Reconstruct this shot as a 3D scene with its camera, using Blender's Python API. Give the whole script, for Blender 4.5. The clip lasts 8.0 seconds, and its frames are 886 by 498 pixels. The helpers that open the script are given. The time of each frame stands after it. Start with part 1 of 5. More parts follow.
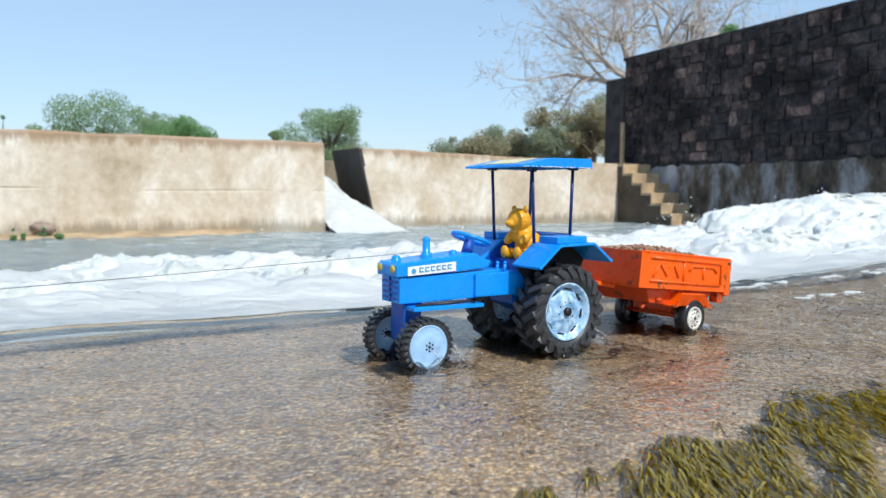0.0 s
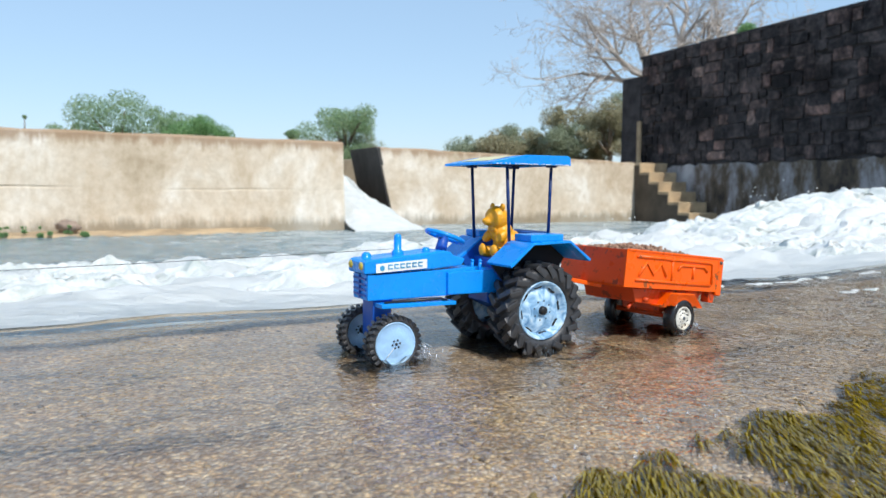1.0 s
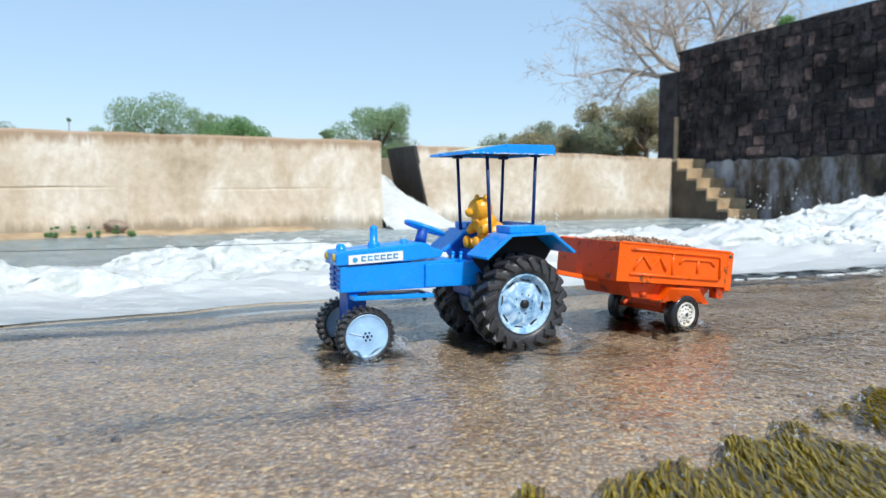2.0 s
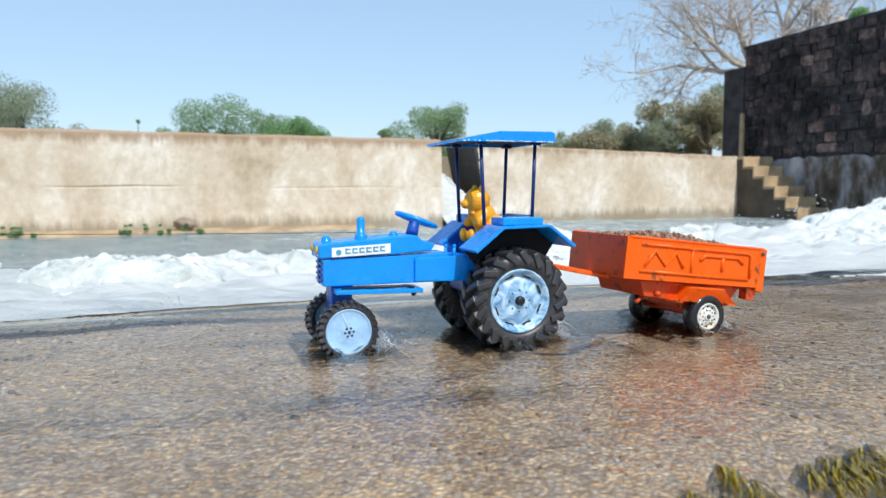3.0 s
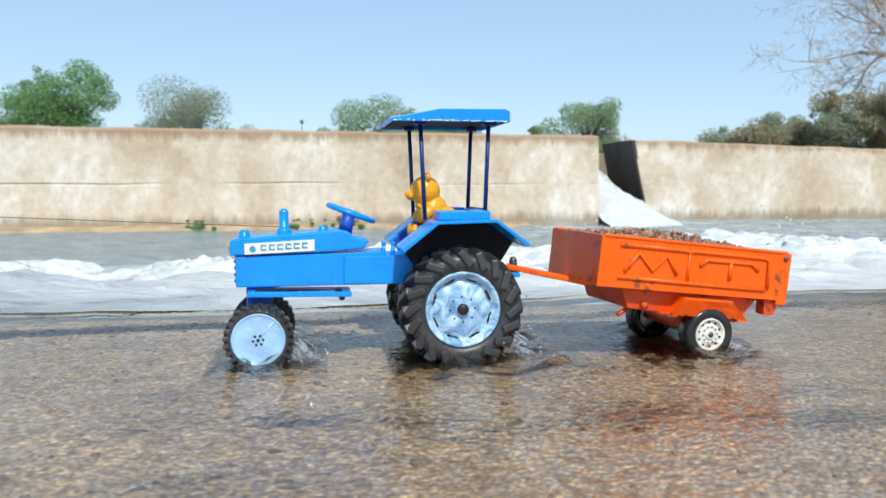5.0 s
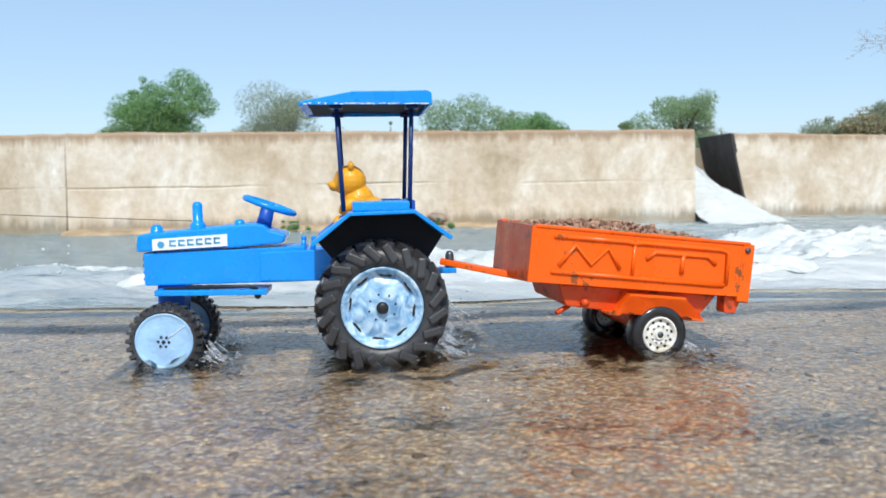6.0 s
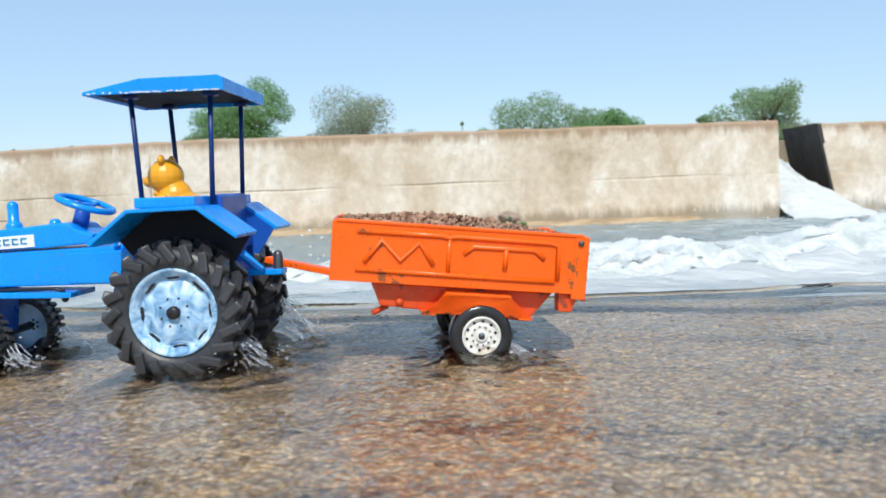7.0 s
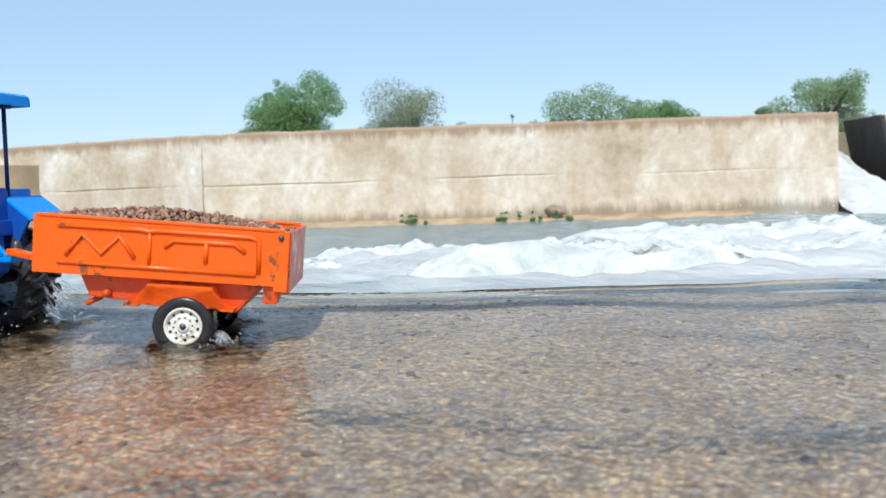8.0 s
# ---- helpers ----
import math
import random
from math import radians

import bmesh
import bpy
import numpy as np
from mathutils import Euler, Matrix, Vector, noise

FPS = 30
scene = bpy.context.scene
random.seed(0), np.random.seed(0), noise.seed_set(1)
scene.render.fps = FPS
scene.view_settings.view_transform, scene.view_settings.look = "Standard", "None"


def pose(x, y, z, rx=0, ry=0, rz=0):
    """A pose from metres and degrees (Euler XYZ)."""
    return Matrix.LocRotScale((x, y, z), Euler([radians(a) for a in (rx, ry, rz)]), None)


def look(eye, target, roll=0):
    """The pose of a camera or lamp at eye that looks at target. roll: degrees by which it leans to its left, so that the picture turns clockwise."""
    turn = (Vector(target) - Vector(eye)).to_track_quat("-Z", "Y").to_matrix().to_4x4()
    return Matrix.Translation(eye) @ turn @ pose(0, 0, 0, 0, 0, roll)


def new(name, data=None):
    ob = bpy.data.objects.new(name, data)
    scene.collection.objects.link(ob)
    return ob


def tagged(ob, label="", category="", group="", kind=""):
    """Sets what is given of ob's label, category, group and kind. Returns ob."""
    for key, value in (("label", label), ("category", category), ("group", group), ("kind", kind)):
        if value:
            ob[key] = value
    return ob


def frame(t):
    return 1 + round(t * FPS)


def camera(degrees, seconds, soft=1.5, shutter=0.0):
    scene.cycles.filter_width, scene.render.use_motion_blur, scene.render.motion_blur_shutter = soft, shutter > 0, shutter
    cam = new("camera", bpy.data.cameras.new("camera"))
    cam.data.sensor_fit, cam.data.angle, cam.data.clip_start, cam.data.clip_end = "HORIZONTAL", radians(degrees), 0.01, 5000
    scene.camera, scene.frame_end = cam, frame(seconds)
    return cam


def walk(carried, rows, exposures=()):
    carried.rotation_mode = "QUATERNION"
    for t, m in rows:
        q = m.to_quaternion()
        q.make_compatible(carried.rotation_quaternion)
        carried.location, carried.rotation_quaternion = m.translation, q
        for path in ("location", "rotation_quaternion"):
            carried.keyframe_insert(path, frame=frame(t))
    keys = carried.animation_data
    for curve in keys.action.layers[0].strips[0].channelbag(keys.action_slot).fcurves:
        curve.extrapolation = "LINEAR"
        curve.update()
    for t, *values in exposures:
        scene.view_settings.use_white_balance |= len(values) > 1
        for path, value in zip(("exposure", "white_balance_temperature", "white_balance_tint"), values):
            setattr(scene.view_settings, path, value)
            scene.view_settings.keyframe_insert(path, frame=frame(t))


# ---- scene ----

CAM = [
    (0.0, 0.0000, 0.0000, 0.1795, 0.02, -4.44, -0.40),
    (0.5, -0.0395, -0.0347, 0.1786, 0.37, -4.47, -0.46),
    (1.0, -0.0813, -0.0632, 0.1782, 0.98, -4.53, -0.43),
    (2.5, -0.1988, -0.1198, 0.1652, 5.34, -4.71, 0.15),
    (3.0, -0.2388, -0.1229, 0.1611, 7.64, -4.71, 0.10),
    (3.5, -0.2748, -0.1228, 0.1588, 10.06, -4.76, 0.20),
    (4.0, -0.3103, -0.1196, 0.1581, 12.51, -4.81, 0.39),
    (5.5, -0.4088, -0.0891, 0.1483, 22.21, -4.91, 0.11),
    (6.0, -0.4277, -0.0771, 0.1432, 25.50, -4.88, 0.85),
    (6.5, -0.4319, -0.0521, 0.1385, 28.50, -4.80, 1.58),
    (7.0, -0.4237, -0.0303, 0.1317, 31.23, -4.70, 2.02),
    (7.5, -0.3971, 0.0019, 0.1222, 33.56, -4.58, 2.37),
    (8.0, -0.3571, 0.0245, 0.1251, 35.27, -5.09, 1.82),
]
TRACTOR = [
    (0.0, 0.1020, 0.8458, 213.54),
    (0.5, 0.0435, 0.8109, 211.99),
    (1.0, -0.0179, 0.7773, 210.82),
    (2.5, -0.2157, 0.6842, 206.98),
    (3.0, -0.2868, 0.6557, 206.83),
    (3.5, -0.3597, 0.6275, 206.81),
    (4.0, -0.4345, 0.5989, 206.32),
    (5.5, -0.6673, 0.5015, 210.61),
    (6.0, -0.7444, 0.4616, 212.06),
    (6.5, -0.8146, 0.4145, 210.50),
    (7.0, -0.8860, 0.3670, 208.62),
    (7.5, -0.9770, 0.3340, 203.60),
    (8.0, -1.0780, 0.3080, 201.90),
]
TRAILER = [
    (0.0, 0.1520, 0.9000, 217.50),
    (0.5, 0.0954, 0.8622, 217.43),
    (1.0, 0.0357, 0.8259, 216.86),
    (2.5, -0.1574, 0.7241, 212.00),
    (3.0, -0.2278, 0.6938, 210.35),
    (3.5, -0.3001, 0.6637, 209.67),
    (4.0, -0.3744, 0.6340, 209.47),
    (5.5, -0.6098, 0.5384, 215.75),
    (6.0, -0.6888, 0.5006, 216.34),
    (6.5, -0.7662, 0.4595, 216.45),
    (7.0, -0.8447, 0.4177, 217.34),
    (7.5, -0.9243, 0.3756, 218.44),
    (8.0, -1.0062, 0.3340, 219.47),
]
cam = camera(61.7, 8.0, 1.5)
cam.data.dof.use_dof, cam.data.dof.focus_distance, cam.data.dof.aperture_fstop = True, 0.80, 12.0
walk(cam, [(t, pose(x, y, z, 90 + pitch, 0, yaw) @ pose(0, 0, 0, 0, 0, -roll)) for t, x, y, z, yaw, pitch, roll in CAM],
     exposures=[(0.0, 0.0), (8.0, 0.0)])

# ---- light ----
SUN_TO = Vector((0.46, -0.70, 0.98)).normalized()
world = bpy.data.worlds.new("world")
scene.world = world
world.use_nodes = True
wn = world.node_tree.nodes
sky = wn.new("ShaderNodeTexSky")
sky.sky_type = "NISHITA"
sky.sun_disc = False
sky.sun_elevation = math.asin(SUN_TO.z)
sky.sun_rotation = math.atan2(SUN_TO.x, SUN_TO.y)
sky.air_density = 1.0
sky.dust_density = 0.7
sky.ozone_density = 1.6
wn["Background"].inputs["Strength"].default_value = 0.165
haze = wn.new("ShaderNodeMix")
haze.data_type = "RGBA"
haze.inputs[0].default_value = 0.55
haze.inputs[7].default_value = (2.75, 4.15, 5.75, 1)  # pale blue summer haze over the clear sky
world.node_tree.links.new(sky.outputs[0], haze.inputs[6])
world.node_tree.links.new(haze.outputs[2], wn["Background"].inputs["Color"])
sun = new("sun", bpy.data.lights.new("sun", "SUN"))
sun.data.energy, sun.data.angle, sun.data.color = 3.9, radians(0.6), (1.0, 0.955, 0.88)
sun.matrix_world = look(SUN_TO * 50, (0, 0, 0))


# ---- materials ----
def material(name, rough=0.5, metal=0.0, spec=0.5):
    m = bpy.data.materials.new(name)
    m.use_nodes = True
    b = m.node_tree.nodes["Principled BSDF"]
    b.inputs["Roughness"].default_value = rough
    b.inputs["Metallic"].default_value = metal
    b.inputs["Specular IOR Level"].default_value = spec
    return m, m.node_tree, b


def node(nt, kind, **inputs):
    n = nt.nodes.new(kind)
    for k, v in inputs.items():
        n.inputs[k.replace("_", " ")].default_value = v
    return n


def coords(nt, scale=(1, 1, 1), rz=0.0):
    tc = nt.nodes.new("ShaderNodeTexCoord")
    mp = nt.nodes.new("ShaderNodeMapping")
    mp.inputs["Scale"].default_value = scale
    mp.inputs["Rotation"].default_value = (0, 0, radians(rz))
    nt.links.new(tc.outputs["Object"], mp.inputs["Vector"])
    return mp.outputs["Vector"]


def ramp(nt, fac, stops):
    r = nt.nodes.new("ShaderNodeValToRGB")
    while len(r.color_ramp.elements) < len(stops):
        r.color_ramp.elements.new(0.5)
    for e, (p, c) in zip(r.color_ramp.elements, stops):
        e.position, e.color = p, (*c, 1) if len(c) == 3 else c
    nt.links.new(fac, r.inputs["Fac"])
    return r.outputs["Color"]


def noise_tex(nt, vec, scale, detail=4.0, rough=0.55, distortion=0.0):
    n = node(nt, "ShaderNodeTexNoise", Scale=scale, Detail=detail, Roughness=rough, Distortion=distortion)
    nt.links.new(vec, n.inputs["Vector"])
    return n.outputs["Fac"]


def mixed(nt, fac, a, b, mode="MIX"):
    m = nt.nodes.new("ShaderNodeMix")
    m.data_type, m.blend_type = "RGBA", mode
    for sock, v in (("Factor", fac), ("A", a), ("B", b)):
        s = m.inputs[0] if sock == "Factor" else m.inputs[6 if sock == "A" else 7]
        if isinstance(v, (int, float)):
            s.default_value = v
        elif isinstance(v, tuple):
            s.default_value = (*v, 1)
        else:
            nt.links.new(v, s)
    return m.outputs[2]


def bump(nt, b, height, strength=0.3, distance=0.01):
    n = node(nt, "ShaderNodeBump", Strength=strength, Distance=distance)
    nt.links.new(height, n.inputs["Height"])
    nt.links.new(n.outputs["Normal"], b.inputs["Normal"])


def painted(name, colour, worn, rough=0.3, chip=0.6, grain=60.0):
    """Enamel paint with dirt, small chips and a fine orange peel."""
    m, nt, b = material(name, rough, 0, 0.38)
    v = coords(nt)
    tone = ramp(nt, noise_tex(nt, v, grain * 0.5, 5), [(0.3, tuple(c * 0.86 for c in colour)), (0.7, colour)])
    chips = ramp(nt, noise_tex(nt, v, grain, 8, 0.7), [(chip, (0, 0, 0)), (chip + 0.03, (1, 1, 1))])
    nt.links.new(mixed(nt, chips, tone, worn), b.inputs["Base Color"])
    r = ramp(nt, noise_tex(nt, v, grain * 0.7, 4), [(0.3, (rough * 0.7,) * 3), (0.7, (rough * 1.4,) * 3)])
    nt.links.new(r, b.inputs["Roughness"])
    bump(nt, b, noise_tex(nt, v, grain * 4, 3), 0.12, 0.001)
    return m


def plain(name, colour, rough=0.5, metal=0.0, scale=40.0, vary=0.25, strength=0.2, dist=0.001):
    m, nt, b = material(name, rough, metal)
    v = coords(nt)
    f = noise_tex(nt, v, scale, 5)
    nt.links.new(ramp(nt, f, [(0.25, tuple(c * (1 - vary) for c in colour)), (0.75, tuple(min(1, c * (1 + vary)) for c in colour))]), b.inputs["Base Color"])
    bump(nt, b, noise_tex(nt, v, scale * 5, 4), strength, dist)
    return m


BLUE = painted("blue_enamel", (0.003, 0.285, 0.87), (0.32, 0.40, 0.48), 0.26, 0.71)
DEEP_BLUE = painted("dark_blue_enamel", (0.008, 0.085, 0.42), (0.02, 0.03, 0.07), 0.35, 0.68)
ORANGE = painted("orange_enamel", (0.96, 0.125, 0.003), (0.24, 0.075, 0.025), 0.30, 0.585, 45.0)
RED_RUST = painted("rusty_red_enamel", (0.68, 0.075, 0.012), (0.24, 0.045, 0.018), 0.33, 0.57, 70.0)
RUBBER = plain("black_rubber", (0.035, 0.036, 0.040), 0.42, 0, 60, 0.4, 0.3)
WET_RUBBER = plain("wet_black_rubber", (0.018, 0.018, 0.020), 0.22, 0, 60, 0.4, 0.2)
BLACK = plain("black_plastic", (0.012, 0.012, 0.014), 0.4)
YELLOW_TOY = plain("yellow_vinyl", (0.80, 0.36, 0.012), 0.38, 0, 25, 0.12, 0.05)
LAMP_YELLOW = plain("yellow_lens", (0.62, 0.50, 0.08), 0.2)
STICKER = plain("white_sticker", (0.78, 0.80, 0.80), 0.35, 0, 80, 0.06, 0.05)
STICKER_INK = plain("blue_sticker_ink", (0.04, 0.30, 0.55), 0.4)
CREAM = plain("cream_sticker", (0.72, 0.66, 0.36), 0.4, 0, 90, 0.2, 0.05)
WHITE_RIM = plain("white_plastic", (0.66, 0.65, 0.60), 0.45, 0, 90, 0.18, 0.1)
# Blue enamel darkened to navy: shade on the posts put into the colour.
SHADED_BLUE = painted("shaded_blue_enamel", (0.004, 0.030, 0.15), (0.01, 0.012, 0.02), 0.35, 0.66)
# Dull black that puts shade into the colour under canopy and mudguards.
SHADE_BLACK = plain("shade_black", (0.005, 0.006, 0.011), 0.85, 0, 50, 0.5, 0.2)
STRING = plain("black_thread", (0.015, 0.015, 0.015), 0.7)
GREY_METAL = plain("grey_metal", (0.10, 0.11, 0.12), 0.4, 0.6)


def rim_material():
    m, nt, b = material("pale_blue_rim", 0.3)
    v = coords(nt)
    f = noise_tex(nt, v, 55, 3, 0.5, 2.5)
    nt.links.new(ramp(nt, f, [(0.30, (0.10, 0.24, 0.42)), (0.45, (0.26, 0.45, 0.66)), (0.60, (0.44, 0.62, 0.78)), (0.8, (0.72, 0.80, 0.86))]), b.inputs["Base Color"])
    bump(nt, b, noise_tex(nt, v, 30, 2, 0.5, 1.5), 0.5, 0.003)
    return m


RIM = rim_material()
FRONT_RIM = plain("sky_blue_rim", (0.30, 0.50, 0.74), 0.32, 0, 60, 0.22, 0.3, 0.002)


def concrete_wall():
    m, nt, b = material("weathered_concrete", 0.9, 0, 0.2)
    v = coords(nt)
    streak = noise_tex(nt, coords(nt, (1.0, 1.0, 0.8)), 1.1, 8, 0.66, 0.4)
    col = ramp(nt, streak, [(0.30, (0.46, 0.37, 0.26)), (0.43, (0.60, 0.50, 0.38)), (0.53, (0.69, 0.61, 0.50)), (0.65, (0.83, 0.79, 0.72))])
    fine = ramp(nt, noise_tex(nt, v, 9, 8, 0.7), [(0.35, (0.72, 0.68, 0.62)), (0.6, (1, 1, 1))])
    col = mixed(nt, 0.55, col, mixed(nt, 1.0, col, fine, "MULTIPLY"))
    blot = ramp(nt, noise_tex(nt, v, 1.7, 5, 0.6), [(0.52, (0, 0, 0)), (0.66, (1, 1, 1))])
    col = mixed(nt, mixed(nt, 0.32, (0, 0, 0), blot), col, (0.48, 0.36, 0.24))
    # brown crust along the crest, darker damp band at the foot
    sep = nt.nodes.new("ShaderNodeSeparateXYZ")
    nt.links.new(v, sep.inputs[0])
    wob = nt.nodes.new("ShaderNodeMath")
    wob.operation = "MULTIPLY_ADD"
    nt.links.new(noise_tex(nt, coords(nt, (3, 3, 0.4)), 2.5, 6, 0.7), wob.inputs[0])
    wob.inputs[1].default_value = 0.42
    nt.links.new(sep.outputs["Z"], wob.inputs[2])
    crust = ramp(nt, wob.outputs[0], [(0.90, (0, 0, 0)), (1.0, (1, 1, 1))])
    col = mixed(nt, mixed(nt, 0.75, (0, 0, 0), crust), col, (0.30, 0.19, 0.11))
    foot = nt.nodes.new("ShaderNodeMath")
    foot.operation = "ADD"
    nt.links.new(wob.outputs[0], foot.inputs[0])
    foot.inputs[1].default_value = 0.5
    damp = ramp(nt, foot.outputs[0], [(0.40, (1, 1, 1)), (0.52, (0, 0, 0))])
    col = mixed(nt, mixed(nt, 0.6, (0, 0, 0), damp), col, (0.16, 0.13, 0.08))
    nt.links.new(col, b.inputs["Base Color"])
    bump(nt, b, noise_tex(nt, v, 14, 8, 0.7), 0.5, 0.02)
    return m


CONCRETE = concrete_wall()


def stone_material():
    m, nt, b = material("blackened_stone", 0.85, 0, 0.25)
    v = nt.nodes.new("ShaderNodeNewGeometry").outputs["Position"]
    info = nt.nodes.new("ShaderNodeObjectInfo")
    tone = ramp(nt, info.outputs["Random"], [(0.0, (0.055, 0.048, 0.050)), (0.60, (0.070, 0.060, 0.060)), (0.84, (0.10, 0.078, 0.074)), (0.95, (0.20, 0.135, 0.12)), (1.0, (0.30, 0.22, 0.19))])
    soot = ramp(nt, noise_tex(nt, v, 1.6, 8, 0.7), [(0.40, (0.16, 0.16, 0.18)), (0.58, (1, 1, 1))])
    lichen = ramp(nt, noise_tex(nt, v, 9, 9, 0.75), [(0.36, (0.35, 0.34, 0.36)), (0.50, (0.9, 0.9, 0.9)), (0.66, (2.0, 1.75, 1.65))])
    col = mixed(nt, 1.0, mixed(nt, 1.0, tone, soot, "MULTIPLY"), lichen, "MULTIPLY")
    nt.links.new(col, b.inputs["Base Color"])
    bump(nt, b, noise_tex(nt, v, 11, 8, 0.7), 0.9, 0.03)
    return m


STONE = stone_material()
MORTAR = plain("dark_mortar", (0.045, 0.039, 0.040), 0.95, 0, 4, 0.8, 0.9, 0.03)


def plaster_material():
    m, nt, b = material("grey_stained_plaster", 0.9, 0, 0.2)
    v = coords(nt, (1.0, 1.0, 0.45))
    col = ramp(nt, noise_tex(nt, v, 1.1, 9, 0.72), [(0.40, (0.035, 0.030, 0.028)), (0.48, (0.11, 0.085, 0.062)), (0.55, (0.25, 0.24, 0.25)), (0.68, (0.46, 0.45, 0.46))])
    nt.links.new(col, b.inputs["Base Color"])
    bump(nt, b, noise_tex(nt, v, 14, 8, 0.7), 0.6, 0.02)
    return m


GREY_PLASTER = plaster_material()
# Wet stain and the gap's shade together in one near-black colour.
SHADED_WET = plain("shaded_wet_concrete", (0.035, 0.033, 0.032), 0.6, 0, 5, 0.6, 0.6, 0.02)
SHADED_DAMP = plain("shaded_damp_concrete", (0.075, 0.058, 0.042), 0.8, 0, 3, 0.5, 0.5, 0.01)
BROWN_STONE = plain("damp_brown_concrete", (0.42, 0.31, 0.19), 0.9, 0, 4, 0.4, 0.5, 0.01)


def slab_material():
    m, nt, b = material("wet_exposed_aggregate", 0.5, 0, 0.4)
    v = coords(nt)
    big = noise_tex(nt, v, 3.5, 7, 0.65)
    col = ramp(nt, big, [(0.30, (0.325, 0.29, 0.295)), (0.50, (0.405, 0.35, 0.305)), (0.70, (0.51, 0.405, 0.25))])
    vor = nt.nodes.new("ShaderNodeTexVoronoi")
    vor.inputs["Scale"].default_value = 250
    nt.links.new(v, vor.inputs["Vector"])
    sepc = nt.nodes.new("ShaderNodeSeparateColor")
    nt.links.new(vor.outputs["Color"], sepc.inputs[0])
    peb = ramp(nt, sepc.outputs[0], [(0.0, (0.17, 0.125, 0.09)), (0.3, (0.48, 0.32, 0.16)), (0.55, (0.45, 0.45, 0.47)), (0.85, (0.66, 0.49, 0.28)), (1.0, (0.85, 0.79, 0.69))])
    col = mixed(nt, 0.48, col, peb)
    # Bright net painted into the bed colour: sunlight focused by the ripples.
    net = nt.nodes.new("ShaderNodeTexVoronoi")
    net.feature = "DISTANCE_TO_EDGE"
    net.inputs["Scale"].default_value = 60
    wv = nt.nodes.new("ShaderNodeVectorMath")
    wv.operation = "MULTIPLY_ADD"
    nz = node(nt, "ShaderNodeTexNoise", Scale=30.0, Detail=2.0)
    nt.links.new(v, nz.inputs["Vector"])
    nt.links.new(nz.outputs["Color"], wv.inputs[0])
    wv.inputs[1].default_value = (0.05, 0.05, 0.0)
    nt.links.new(v, wv.inputs[2])
    nt.links.new(wv.outputs[0], net.inputs["Vector"])
    caustic = ramp(nt, net.outputs["Distance"], [(0.0, (1.5, 1.42, 1.2)), (0.09, (1.0, 1.0, 1.0))])
    col = mixed(nt, 1.0, col, caustic, "MULTIPLY")
    dirt = ramp(nt, noise_tex(nt, v, 13, 6, 0.7), [(0.36, (0.76, 0.74, 0.72)), (0.58, (1, 1, 1))])
    col = mixed(nt, 1.0, col, dirt, "MULTIPLY")
    seam = ramp(nt, vor.outputs["Distance"], [(0.30, (1.25, 1.24, 1.22)), (0.80, (0.68, 0.66, 0.64))])
    nt.links.new(mixed(nt, 1.0, col, seam, "MULTIPLY"), b.inputs["Base Color"])
    inv = ramp(nt, vor.outputs["Distance"], [(0.0, (1, 1, 1)), (0.7, (0, 0, 0))])
    bump(nt, b, inv, 0.6, 0.004)
    return m


SLAB = slab_material()


def film_material():
    """Shallow clear water: what lies below shows through, the sky glints off it."""
    m = bpy.data.materials.new("shallow_water")
    m.use_nodes = True
    nt = m.node_tree
    nt.nodes.remove(nt.nodes["Principled BSDF"])
    tr = node(nt, "ShaderNodeBsdfTransparent", Color=(0.96, 0.945, 0.91, 1))
    gl = node(nt, "ShaderNodeBsdfGlossy", Roughness=0.05)
    fr = node(nt, "ShaderNodeFresnel", IOR=1.46)
    mx = nt.nodes.new("ShaderNodeMixShader")
    warp = node(nt, "ShaderNodeTexNoise", Scale=22.0, Detail=2.0)
    base = coords(nt)
    nt.links.new(base, warp.inputs["Vector"])
    wv = nt.nodes.new("ShaderNodeVectorMath")
    wv.operation = "MULTIPLY_ADD"
    nt.links.new(warp.outputs["Color"], wv.inputs[0])
    wv.inputs[1].default_value = (0.035, 0.035, 0)
    nt.links.new(base, wv.inputs[2])
    cell = nt.nodes.new("ShaderNodeTexVoronoi")
    cell.feature = "SMOOTH_F1"
    cell.inputs["Scale"].default_value = 120
    cell.inputs["Smoothness"].default_value = 0.7
    nt.links.new(wv.outputs[0], cell.inputs["Vector"])
    h2 = noise_tex(nt, base, 24, 4, 0.6, 0.5)
    h3 = noise_tex(nt, base, 190, 2, 0.5)
    mid = nt.nodes.new("ShaderNodeMath")
    mid.operation = "MULTIPLY_ADD"
    nt.links.new(h3, mid.inputs[0])
    mid.inputs[1].default_value = 0.55
    nt.links.new(cell.outputs["Distance"], mid.inputs[2])
    add = nt.nodes.new("ShaderNodeMath")
    add.operation = "MULTIPLY_ADD"
    nt.links.new(h2, add.inputs[0])
    add.inputs[1].default_value = 0.3
    nt.links.new(mid.outputs[0], add.inputs[2])
    bm_ = node(nt, "ShaderNodeBump", Strength=0.24, Distance=0.005)
    nt.links.new(add.outputs[0], bm_.inputs["Height"])
    calm = node(nt, "ShaderNodeBump", Strength=0.07, Distance=0.005)
    nt.links.new(add.outputs[0], calm.inputs["Height"])
    nt.links.new(bm_.outputs["Normal"], gl.inputs["Normal"])
    nt.links.new(calm.outputs["Normal"], fr.inputs["Normal"])
    nt.links.new(fr.outputs[0], mx.inputs[0])
    nt.links.new(tr.outputs[0], mx.inputs[1])
    nt.links.new(gl.outputs[0], mx.inputs[2])
    nt.links.new(mx.outputs[0], nt.nodes["Material Output"].inputs["Surface"])
    return m


FILM = film_material()


